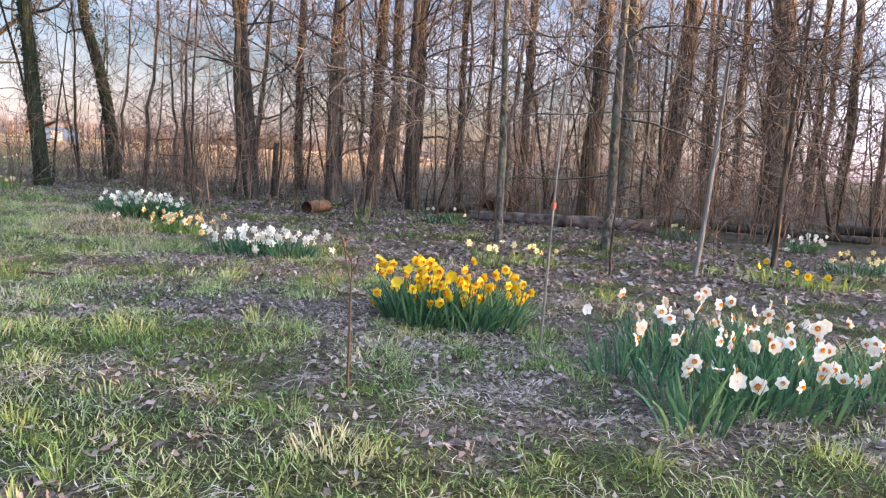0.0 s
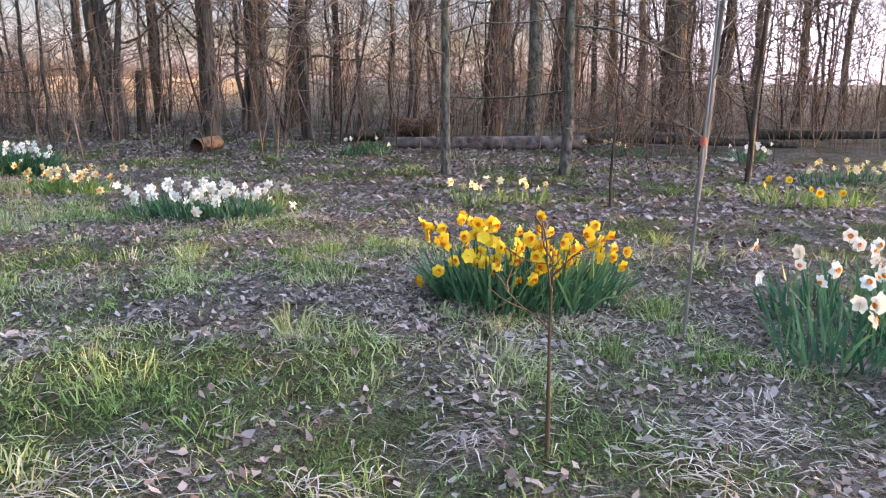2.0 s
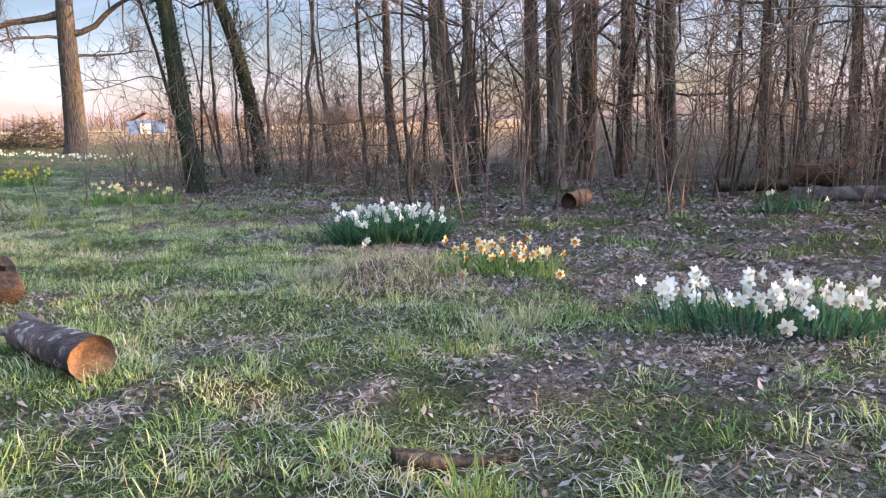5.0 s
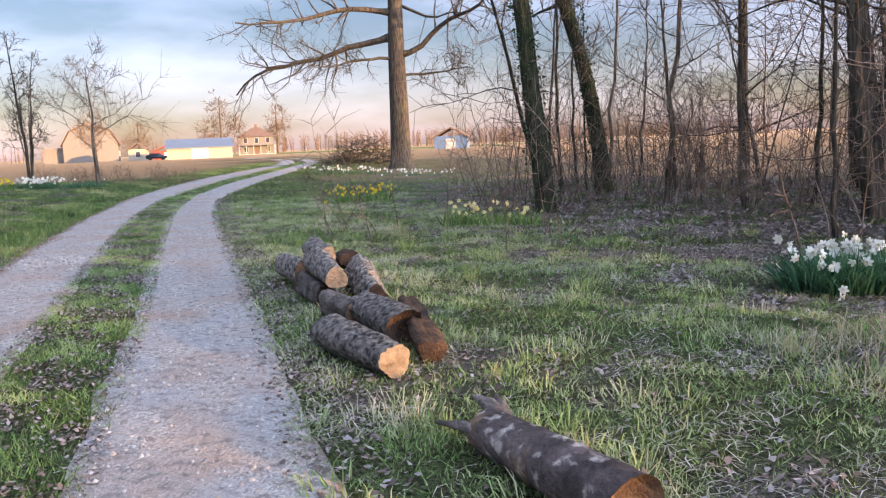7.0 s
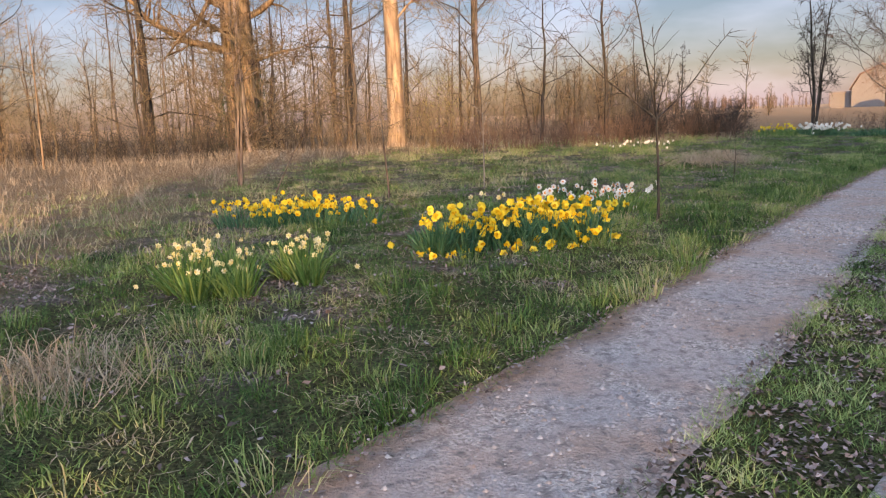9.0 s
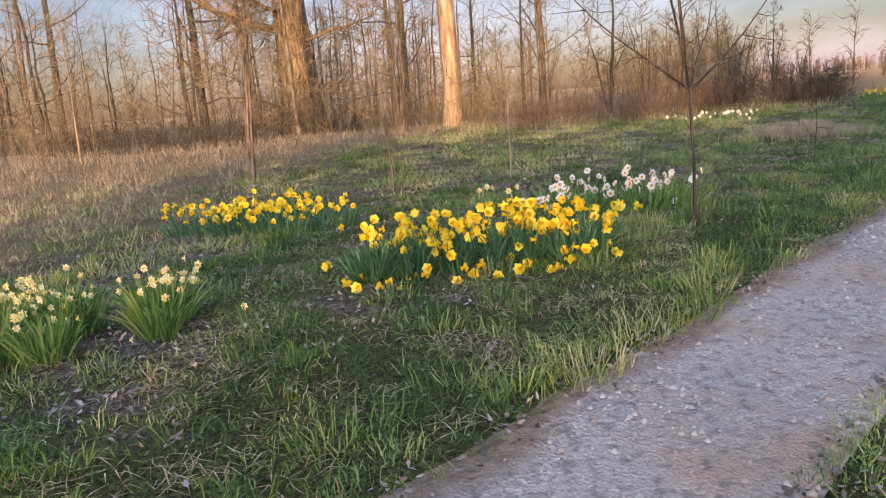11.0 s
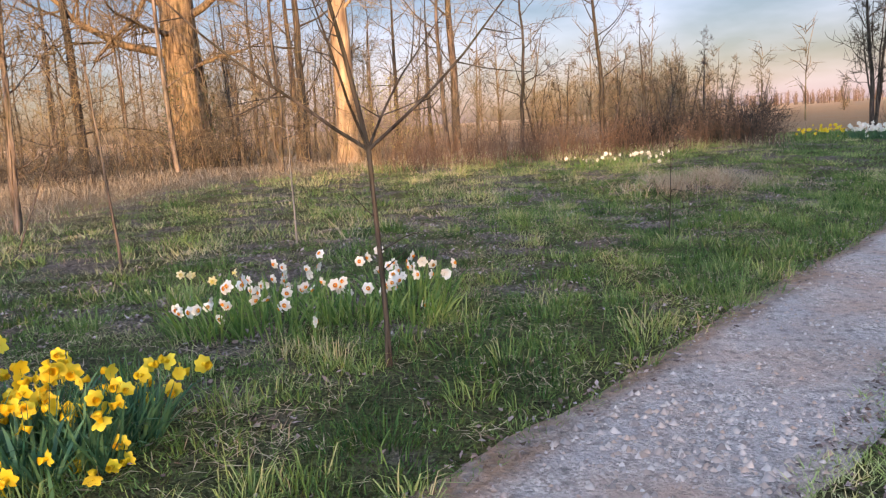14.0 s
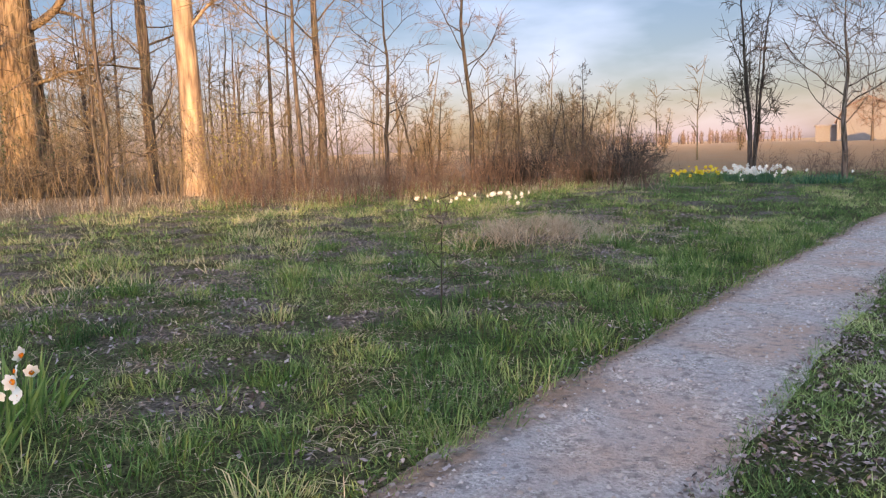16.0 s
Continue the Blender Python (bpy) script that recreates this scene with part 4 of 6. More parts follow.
def forked_sapling(x, y):
    """A planted tree with a clean stem that forks into long rising arms."""
    r = np.random.RandomState(164)
    ob = base("sapling", x, y, land1(x, y), "young tree with a clean stem and wide forked arms", "sapling")
    stem, arms = Tubes(), Tubes()
    stem.add([(0, 0, -0.06), (0.0, 0.005, 0.3), (0.01, -0.005, 0.7), (0.0, -0.02, 1.1), (0, -0.03, 1.40)], [0.025, 0.018, 0.0165, 0.0155, 0.0155], 9)
    for way, long_, thick in (((0.1, -0.80, 0.55), 1.9, 0.014), ((-0.1, 0.78, 0.62), 1.7, 0.013), ((0.0, -0.16, 1.0), 2.4, 0.017), ((0.45, -0.35, 0.8), 1.3, 0.010), ((-0.5, 0.3, 0.8), 1.2, 0.010)):
        w = np.array(way) / np.linalg.norm(way)
        arm = wander(r, (0, -0.03, 1.38), w, long_, 8, 0.05, 0.015)
        arms.add(arm, np.linspace(thick, 0.003, 9), 6)
        for _ in range(11):
            e = r.uniform(0.2, 0.99) * 7.99
            b0 = int(e)
            p = arm[b0] + (arm[b0 + 1] - arm[b0]) * (e - b0)
            tw = wander(r, p, side_way(r, arm[b0 + 1] - arm[b0], r.uniform(0.45, 0.8), r.uniform(0, 6.28)), r.uniform(0.12, 0.5), 3, 0.1, 0.03)
            arms.add(tw, [0.005, 0.004, 0.003, 0.0015], 4)
    for z, a in ((0.75, 1.2), (0.95, -1.0), (0.62, 2.4)):
        arms.add(wander(r, (0, 0, z), (math.cos(a) * 0.8, math.sin(a) * 0.8, 0.5), 0.3, 3, 0.1, 0.02), [0.005, 0.004, 0.003, 0.0015], 4)
    part("trunk", stem.mesh("trunk", BARK_DARK), ob)
    part("crown", arms.mesh("crown", BARK_DARK), ob)


forked_sapling(-17.42, 13.88)
sapling("sapling", -21.1, 17.1, "small dark twiggy sapling", BARK_DARK, seed=165, height=1.25, radius=0.009, lean=(0, 0.05), clear=0.35, limbs=6, reach=0.35, subs=3, twigs=2, crook=0.08, flare=1.1)
sapling("sapling", -22.2, 10.8, "thin leaning sapling in dry grass", BARK_BROWN, seed=166, height=3.4, radius=0.022, lean=(0, -0.07), clear=0.4, limbs=6, reach=0.25, subs=3, twigs=2, crook=0.05)
sapling("sapling", -23.0, 12.8, "straight pale sapling stem", SAPLING, seed=167, height=1.8, radius=0.018, lean=(0, 0.0), clear=0.45, limbs=6, reach=0.2, subs=3, twigs=2, crook=0.02)
sapling("sapling", -34.6, 1.3, "slim pale sapling in tall dry grass", BARK_PALE, seed=168, height=5.0, radius=0.04, clear=0.35, limbs=6, reach=0.2, subs=3, twigs=2)
sapling("sapling", -24.5, 8.6, "broken leaning sapling stem", BARK_BROWN, seed=169, height=2.6, radius=0.016, lean=(0.2, 0.5), clear=0.35, limbs=5, reach=0.3, subs=3, twigs=2)


# ---- daffodils ----
def petal_mesh(name, mat_, size, wide=0.5, back=0.12):
    """Six pointed petals in a shallow star, face towards +z."""
    v, f = [], []
    for i in range(6):
        a = i * math.pi / 3
        tilt = 0.10 if i % 2 else 0.0
        c, s = math.cos(a), math.sin(a)
        for u, w, z in ((0.06, 0.12, 0), (0.36, wide * 0.75, 0.05), (0.72, wide * 0.80, 0.04 - tilt), (1.0, 0.16, -back - tilt)):
            for q in (-1, 1):
                x, y = u * size, q * w * size * 0.62
                v.append((x * c - y * s, x * s + y * c, z * size))
        b = i * 8
        f += [(b, b + 2, b + 3, b + 1), (b + 2, b + 4, b + 5, b + 3), (b + 4, b + 6, b + 7, b + 5)]
    return smooth(quick_mesh(name, v, f, [mat_]))


def cup_mesh(name, mat_, rad, deep):
    v, f, k = [], [], 8
    for ring, (rr, z) in enumerate(((0.45, 0.0), (0.72, 0.7), (1.0, 1.0), (0.35, 0.25))):
        for i in range(k):
            a = i * 2 * math.pi / k
            wav = 1 + (0.10 if ring == 2 and i % 2 else 0)
            v.append((rr * rad * wav * math.cos(a), rr * rad * wav * math.sin(a), z * deep))
        if ring:
            f += [((ring - 1) * k + i, (ring - 1) * k + (i + 1) % k, ring * k + (i + 1) % k, ring * k + i) for i in range(k)]
    return smooth(quick_mesh(name, v, f, [mat_]))


STYLES = {
    "yellow": (petal_mesh("petals", YELLOW, 0.045, 0.82), cup_mesh("cup", AMBER, 0.019, 0.022)),
    "gold": (petal_mesh("petals", LEMON_PETAL, 0.045, 0.84), cup_mesh("cup", GOLD, 0.021, 0.046)),
    "white": (petal_mesh("petals", WHITE, 0.045, 0.80), cup_mesh("cup", ORANGE, 0.016, 0.014)),
    "pure": (petal_mesh("petals", WHITE, 0.050, 0.6), cup_mesh("cup", PINKISH, 0.018, 0.03)),
    "cream": (petal_mesh("petals", CREAM, 0.046, 0.6), cup_mesh("cup", LEMON, 0.020, 0.026)),
    "peach": (petal_mesh("petals", CREAM, 0.046, 0.6), cup_mesh("cup", ORANGE, 0.019, 0.022)),
}


def ribbon(pts, wide, side):
    """A strap leaf along points: left, right corners."""
    return np.stack([pts - side * wide[:, None] / 2, pts + side * wide[:, None] / 2], 1).reshape(-1, 3)


def daffodils(label, spots, style, flowers, leaves, seed, tall=0.34, leaf_mat=None, flop=0.06, facing=(0.45, -0.75), size=1.0, group="daffodil clumps", heads=(0.60, 1.18), spread_out=0.42):
    """A clump: strap leaves and stalks from the soil, and single flowers. spots: x, y, radius of its tufts."""
    r = np.random.RandomState(seed)
    x0, y0 = np.mean([s[0] for s in spots]), np.mean([s[1] for s in spots])
    z0 = land1(x0, y0)
    ob = base("daffodil_clump", x0, y0, z0, label, "daffodils", group)
    area = np.array([s[2] ** 2 for s in spots])
    pick = area / area.sum()
    lv, lf, count = [], [], 0
    k = 5

    def strap(root, way, length, w0, droop):
        nonlocal count
        u = np.linspace(0, 1, k)
        pts = root + way * (length * u)[:, None] + np.stack([way[0] * u ** 2 * droop, way[1] * u ** 2 * droop, -abs(droop) * 0.9 * u ** 3], 1) * length
        side = np.cross(way, [0, 0, 1.0])
        side = side / (np.linalg.norm(side) + 1e-6)
        turn = r.uniform(0, 3.14)
        side = side * math.cos(turn) + np.array([side[1], -side[0], 0]) * math.sin(turn)
        lv.append(ribbon(pts, w0 * np.array([0.8, 1, 0.95, 0.75, 0.12]), side))
        b = count + 2 * np.arange(k - 1)
        lf.append(np.stack([b, b + 1, b + 3, b + 2], 1))
        count += 2 * k
        return pts

    def root_of():
        s = spots[r.choice(len(spots), p=pick)]
        a, d = r.uniform(0, 6.28), s[2] * math.sqrt(r.uniform(0, 1))
        x, y = s[0] + d * math.cos(a), s[1] + d * math.sin(a)
        out = np.array([math.cos(a), math.sin(a)]) * (d / s[2])
        return np.array([x - x0, y - y0, land1(x, y) - z0 - 0.01]), out

    for _ in range(leaves):
        root, out = root_of()
        way = np.array([out[0] * spread_out + r.normal(0, 0.20), out[1] * spread_out + r.normal(0, 0.20), 1.0])
        strap(root, way / np.linalg.norm(way), tall * r.uniform(0.55, 1.02), r.uniform(0.012, 0.021), r.uniform(0, 0.5))
    petals, cup = STYLES[style]
    blooms = []
    for _ in range(flowers):
        root, out = root_of()
        low = r.uniform(0, 1) < flop
        way = np.array([out[0] * 0.30 + r.normal(0, 0.12), out[1] * 0.30 + r.normal(0, 0.12), 1.0])
        if low:
            way = np.array([out[0] * 1.6 + r.normal(0, 0.5), out[1] * 1.6 + r.normal(0, 0.5), 0.42])
        pts = strap(root, way / np.linalg.norm(way), tall * r.uniform(*heads), 0.006, 0.04)
        f = np.array([facing[0] * 0.7 + r.normal(0, 0.85), facing[1] * 0.7 + r.normal(0, 0.85), r.uniform(-0.45, 0.35)])
        blooms.append((pts[-1], f / np.linalg.norm(f)))
    me = quick_mesh("leaves", np.concatenate(lv), np.concatenate(lf), [leaf_mat or LEAF_BLUE])
    tagged(part("leaves", smooth(me), ob, "tufted strap leaves and stalks"), kind="stuff")
    for at, f in blooms:
        q = Vector(f).to_track_quat("Z", "Y").to_matrix().to_4x4()
        fl = part("flower", petals, ob)
        s = size * r.uniform(0.8, 1.15)
        fl.matrix_basis = Matrix.Translation(at) @ q @ pose(0, 0, 0, 0, 0, r.uniform(0, 60)) @ Matrix.Diagonal((s, s, s, 1))
        part("cup", cup, fl)
    return ob


SOUTH, EAST = (0.25, -0.95), (0.9, -0.25)
daffodils("white daffodils with orange cups over blue-green leaves", [(1.6, 6.6, 0.36), (2.05, 6.75, 0.40), (2.6, 7.0, 0.45), (1.3, 7.3, 0.30), (1.42, 6.15, 0.16), (3.1, 7.3, 0.4), (1.75, 7.9, 0.42), (2.4, 7.9, 0.42), (2.1, 7.35, 0.4)], "white", 92, 1150, 201, 0.41, facing=SOUTH)
daffodils("dense clump of yellow daffodils with amber cups", [(-0.15, 8.45, 0.27), (0.15, 8.5, 0.30), (0.42, 8.62, 0.26), (-0.3, 8.72, 0.2)], "yellow", 92, 800, 202, 0.45, flop=0.05, facing=SOUTH, heads=(0.50, 1.18))
daffodils("clump of white daffodils in thin grass", [(-2.85, 11.9, 0.22), (-2.45, 11.75, 0.34), (-2.0, 11.6, 0.3), (-1.75, 11.5, 0.16)], "pure", 62, 420, 203, 0.30, facing=SOUTH)
daffodils("loose row of cream daffodils with orange cups", [(-4.4, 13.8, 0.22), (-4.1, 13.75, 0.26), (-3.78, 13.6, 0.2)], "peach", 36, 210, 204, 0.30, LEAF_GREEN, facing=SOUTH)
daffodils("large dark green clump with white daffodils", [(-6.05, 15.85, 0.26), (-5.75, 15.95, 0.38), (-5.4, 16.05, 0.36), (-5.2, 16.0, 0.22)], "pure", 58, 1500, 205, 0.50, facing=SOUTH, heads=(0.55, 1.02), spread_out=0.65)
daffodils("sparse white daffodils behind a yellow clump", [(0.55, 12.4, 0.32), (1.05, 12.3, 0.28)], "cream", 13, 70, 206, 0.30, LEAF_GREEN, facing=SOUTH)
daffodils("clump of white daffodils at the wood", [(6.3, 17.0, 0.3)], "pure", 16, 110, 207, 0.30, facing=SOUTH)
daffodils("loose clump of pale daffodils at the wood", [(5.7, 13.9, 0.35), (6.3, 13.9, 0.35)], "cream", 24, 170, 208, 0.30, facing=SOUTH)
daffodils("few yellow daffodils in grass", [(4.1, 12.3, 0.45), (4.6, 12.0, 0.35)], "yellow", 6, 120, 209, 0.28, LEAF_GREEN, facing=SOUTH)
daffodils("green daffodil tuft in leaf litter", [(-0.6, 18.0, 0.22), (-0.2, 18.0, 0.2)], "pure", 4, 140, 210, 0.32, facing=SOUTH)
daffodils("green tuft with pale flowers in leaf litter", [(4.6, 18.4, 0.3), (4.1, 18.6, 0.2)], "cream", 5, 110, 211, 0.3, facing=SOUTH)
daffodils("pale green clump with cream daffodils", [(-11.9, 20.2, 0.3), (-11.3, 20.3, 0.35), (-10.8, 20.5, 0.25)], "cream", 34, 330, 212, 0.38, LEAF_GREEN, facing=SOUTH)
daffodils("round clump of lemon-yellow daffodils", [(-17.9, 25.5, 0.4), (-17.2, 25.9, 0.4)], "gold", 46, 380, 213, 0.42, LEAF_GREEN, facing=SOUTH)
daffodils("row of small white daffodils by the track", [(-30.5 + 0.55 * i, 40.9 + 0.15 * i, 0.35) for i in range(6)], "pure", 44, 260, 214, 0.36, facing=SOUTH, size=1.2)
daffodils("row of white daffodils below a great tree", [(-27.0 + 0.8 * i, 41.0 - 0.22 * i, 0.4) for i in range(7)], "pure", 52, 220, 215, 0.30, facing=SOUTH, size=1.2)

daffodils("broad bank of golden daffodils in rough grass", [(-15.92 - 0.16 * (1 + math.sin(2.3 * i)), 10.68 + 0.122 * i, 0.12) for i in range(16)] + [(-16.45, 10.85 + 0.42 * i, 0.18) for i in range(5)], "gold", 200, 1600, 221, 0.47, flop=0.16, facing=EAST, heads=(0.50, 1.15))
daffodils("fallen golden daffodils lying before a bank", [(-15.72, 10.35 + 0.16 * i, 0.10) for i in range(14)], "gold", 24, 26, 231, 0.20, flop=0.8, facing=EAST, heads=(0.5, 1.0))
daffodils("dark blue-green tuft of daffodil leaves at the end of a bank", [(-15.98, 10.58, 0.17), (-16.12, 10.80, 0.15)], "gold", 5, 420, 230, 0.46, flop=1.0, facing=EAST, heads=(0.9, 1.2), spread_out=0.5)
daffodils("wide patch of golden daffodils behind", [(-19.5, 8.35, 0.4), (-19.3, 8.9, 0.4), (-19.1, 9.5, 0.4), (-19.2, 10.0, 0.3), (-20.1, 8.9, 0.45), (-20.0, 9.7, 0.4)], "gold", 125, 800, 222, 0.40, flop=0.06, heads=(0.5, 1.12), facing=EAST)
daffodils("pale cream daffodils in upright green tufts", [(-14.75, 8.1, 0.17), (-14.35, 8.25, 0.12), (-14.35, 8.6, 0.15), (-15.1, 9.1, 0.2), (-14.95, 8.5, 0.18), (-14.7, 9.2, 0.13), (-15.2, 8.2, 0.15)], "cream", 110, 1000, 223, 0.48, LEAF_GREEN, facing=EAST, size=0.62, heads=(0.5, 0.98))
daffodils("white daffodils with orange cups in a loose drift", [(-18.6, 12.6, 0.35), (-18.55, 13.05, 0.38), (-18.65, 13.6, 0.38), (-19.3, 13.0, 0.4), (-18.7, 14.1, 0.32), (-19.5, 14.1, 0.4)], "white", 74, 800, 224, 0.40, LEAF_GREEN, facing=EAST)
daffodils("few fading pale yellow daffodils behind a white drift", [(-20.2, 12.0, 0.5)], "cream", 6, 60, 225, 0.3, LEAF_GREEN, facing=EAST)
daffodils("row of pale daffodils before dry weeds", [(-31.7, 18.75 + 0.42 * i, 0.25) for i in range(6)], "pure", 30, 150, 226, 0.28, LEAF_GREEN, facing=EAST)
daffodils("yellow daffodils beside a dark bush", [(-35.0, 26.6, 0.4), (-34.7, 27.1, 0.35)], "gold", 36, 220, 227, 0.4, LEAF_GREEN, facing=EAST, size=1.1)
daffodils("dense clump of white daffodils below a garden tree", [(-34.1, 27.7, 0.4), (-33.6, 28.2, 0.42)], "pure", 66, 380, 228, 0.4, facing=EAST, size=1.25)
daffodils("dark green daffodil tuft without flowers", [(-33.1, 29.0, 0.4), (-32.8, 29.6, 0.4)], "pure", 2, 360, 229, 0.36, facing=EAST)


# ---- logs ----
def log(name, label, a, b, ra, rb, bark_mat, seed, face_a=None, face_b=None, knobs=0.06, group="", bend=0.0, hollow=False, sides=36, furrow=0.045):
    """A log from a to b (x, y, height of its axis over the soil) with end faces of their own."""
    r = np.random.RandomState(seed)
    za, zb = land1(a[0], a[1]) + a[2], land1(b[0], b[1]) + b[2]
    pa, pb = np.array([a[0], a[1], za]), np.array([b[0], b[1], zb])
    low = land1(a[0], a[1])
    ob = base(name, a[0], a[1], low, label, "log", group)
    org = np.array([a[0], a[1], low])
    k = 28
    u = np.linspace(0, 1, k)
    axis = pb - pa
    w = axis / np.linalg.norm(axis)
    side = np.cross(w, [0, 0, 1.0])
    side /= np.linalg.norm(side)
    top = np.cross(side, w)
    ang = np.arange(sides) * 2 * np.pi / sides
    swell = np.cumsum(r.normal(0, 0.22 * knobs, k))
    lump = 1 + knobs * np.sin(3 * ang + r.uniform(0, 6))[None] + r.normal(0, knobs * 0.30, (k, sides)) + (swell - swell.mean())[:, None]
    drift = np.cumsum(r.normal(0, 0.35, k))[:, None]
    lump = lump + furrow * (np.abs(np.sin(7 * ang[None] + drift)) + 0.7 * np.abs(np.sin(11 * ang[None] - 0.8 * drift)) - 1.1)
    rad = (ra + (rb - ra) * u)[:, None] * lump
    mid = pa + axis * u[:, None] + side * (bend * np.sin(np.pi * u))[:, None] - org
    ring = mid[:, None] + rad[..., None] * (side * np.cos(ang)[:, None] + top * np.sin(ang)[:, None])[None]
    i, j = np.meshgrid(np.arange(k - 1), np.arange(sides), indexing="ij")
    q = np.stack([i * sides + j, i * sides + (j + 1) % sides, (i + 1) * sides + (j + 1) % sides, (i + 1) * sides + j], -1).reshape(-1, 4)
    part("bark", smooth(quick_mesh("bark", ring.reshape(-1, 3), q, [bark_mat])), ob)
    for end, face, out in ((0, face_a, -1), (k - 1, face_b, 1)):
        if face is None:
            continue
        depth = -0.10 if hollow and end == 0 else 0.006
        v, f = [], []
        for s in (1.0, 0.86, 0.55, 0.2):
            jit = r.normal(0, 0.004, sides)
            v.append(mid[end] + (ring[end] - mid[end]) * s * (0.995 if s == 1 else 1) + w * out * (depth * (1 - s ** 3) + (jit[:, None] if s < 1 else 0)))
        v = np.concatenate(v)
        for n_ in range(3):
            for m_ in range(sides):
                f.append((n_ * sides + m_, n_ * sides + (m_ + 1) % sides, (n_ + 1) * sides + (m_ + 1) % sides, (n_ + 1) * sides + m_))
        bm = bmesh.new()
        vs = [bm.verts.new(p) for p in v]
        for c in f:
            bm.faces.new([vs[t] for t in c])
        bm.faces.new(vs[3 * sides:])
        part("cut_face", smooth(from_bm("cut_face", bm, [face])), ob, "sawn end face")
    return ob


PILE = "pile of sawn logs"
log("log", "sawn log with grey furrowed bark and pale face", (-8.22, 12.05, 0.11), (-9.10, 12.55, 0.12), 0.115, 0.13, LOG_BARK, 301, CUT_WOOD, CUT_WOOD, group=PILE, knobs=0.09)
log("log", "thick log with dark rotten hollow end", (-8.50, 12.66, 0.16), (-9.20, 13.15, 0.15), 0.135, 0.14, LOG_BARK, 302, ROT_WOOD, CUT_WOOD, group=PILE, hollow=True, knobs=0.09)
log("log", "dark split slab leaning on the pile", (-8.16, 12.42, 0.07), (-8.80, 13.20, 0.20), 0.095, 0.08, ROT_WOOD, 303, ROT_WOOD, ROT_WOOD, group=PILE, knobs=0.2)
log("log", "short split log with orange heartwood", (-9.15, 13.02, 0.12), (-9.62, 13.30, 0.14), 0.105, 0.12, LOG_SMOOTH, 304, ORANGE_WOOD, CUT_WOOD, group=PILE, knobs=0.14)
log("log", "rough-barked chunk standing against the pile", (-9.28, 13.50, 0.13), (-10.05, 14.40, 0.20), 0.12, 0.13, LOG_BARK, 305, ROT_WOOD, CUT_WOOD, group=PILE, knobs=0.16)
log("log", "sawn log lying on top of the pile", (-9.62, 13.42, 0.32), (-10.55, 14.38, 0.36), 0.10, 0.13, LOG_BARK, 306, CUT_WOOD, CUT_WOOD, group=PILE, knobs=0.10)
log("log", "pale grey log below the top one", (-9.90, 13.65, 0.10), (-10.60, 14.25, 0.12), 0.10, 0.11, LOG_SMOOTH, 307, ROT_WOOD, CUT_WOOD, group=PILE, knobs=0.14)
log("log", "stubby log with an orange cut face", (-10.75, 14.45, 0.20), (-11.45, 14.95, 0.18), 0.12, 0.12, LOG_BARK, 308, ORANGE_WOOD, CUT_WOOD, group=PILE, knobs=0.12)
log("log", "dark knotty log end", (-10.40, 14.75, 0.24), (-10.95, 15.35, 0.20), 0.10, 0.09, ROT_WOOD, 309, ROT_WOOD, ROT_WOOD, group=PILE, knobs=0.22)
log("log", "grey log high on the back of the pile", (-10.20, 14.10, 0.42), (-10.95, 14.85, 0.40), 0.09, 0.10, LOG_BARK, 310, CUT_WOOD, CUT_WOOD, group=PILE, knobs=0.12)
single = log("log", "weathered smooth grey log with a hollow rotten end", (-6.33, 10.60, 0.115), (-7.20, 11.22, 0.10), 0.135, 0.115, LOG_WEATHERED, 311, ORANGE_WOOD, ROT_WOOD, hollow=True, knobs=0.05, furrow=0.02)
for px, py, pz, qx, qy, qz, rr in ((-0.80, 0.52, 0.10, -1.12, 0.56, 0.12, 0.035), (-0.78, 0.62, 0.14, -1.02, 0.78, 0.20, 0.05), (-0.80, 0.70, 0.10, -0.98, 0.95, 0.16, 0.04)):
    tub = Tubes()
    tub.add([(px, py, pz), ((px + qx) / 2, (py + qy) / 2, (pz + qz) / 2 + 0.02), (qx, qy, qz)], [rr, rr * 0.8, 0.008], 7)
    part("splinter", tub.mesh("splinter", LOG_SMOOTH), single, "ragged broken splinter")
log("log", "short barkless orange log with a dark hollow end", (-3.42, 19.15, 0.13), (-3.12, 19.9, 0.13), 0.130, 0.125, ORANGE_WOOD, 312, ROT_WOOD, ORANGE_WOOD, hollow=True)
log("fallen_log", "long fallen log with pale weathered top", (0.05, 19.75, 0.10), (4.1, 19.55, 0.13), 0.10, 0.155, LOG_SMOOTH, 313, CUT_WOOD, ROT_WOOD, bend=0.20, knobs=0.08, furrow=0.015)
log("fallen_log", "dark fallen log behind a pale one", (-0.7, 21.4, 0.12), (0.8, 21.3, 0.14), 0.12, 0.13, BARK_DARK, 314, ROT_WOOD, ROT_WOOD)
log("log", "split chunk with orange cut face", (0.35, 20.35, 0.42), (1.0, 20.7, 0.3), 0.16, 0.2, ROT_WOOD, 315, ORANGE_WOOD, ORANGE_WOOD)
log("log", "burnt broken stump piece", (0.95, 20.5, 0.30), (1.35, 20.9, 0.55), 0.2, 0.12, ROT_WOOD, 316, ORANGE_WOOD, ROT_WOOD, knobs=0.15)
log("fallen_log", "long dark fallen trunk in the leaf litter", (3.9, 20.6, 0.17), (8.2, 18.6, 0.15), 0.12, 0.07, BARK_DARK, 317, ROT_WOOD, ROT_WOOD, bend=-0.3, knobs=0.1, furrow=0.02)
log("fallen_log", "fallen branch wood in the leaf litter", (8.4, 20.6, 0.2), (12.5, 19.2, 0.3), 0.11, 0.06, BARK_DARK, 318, ROT_WOOD, ROT_WOOD, bend=0.25)
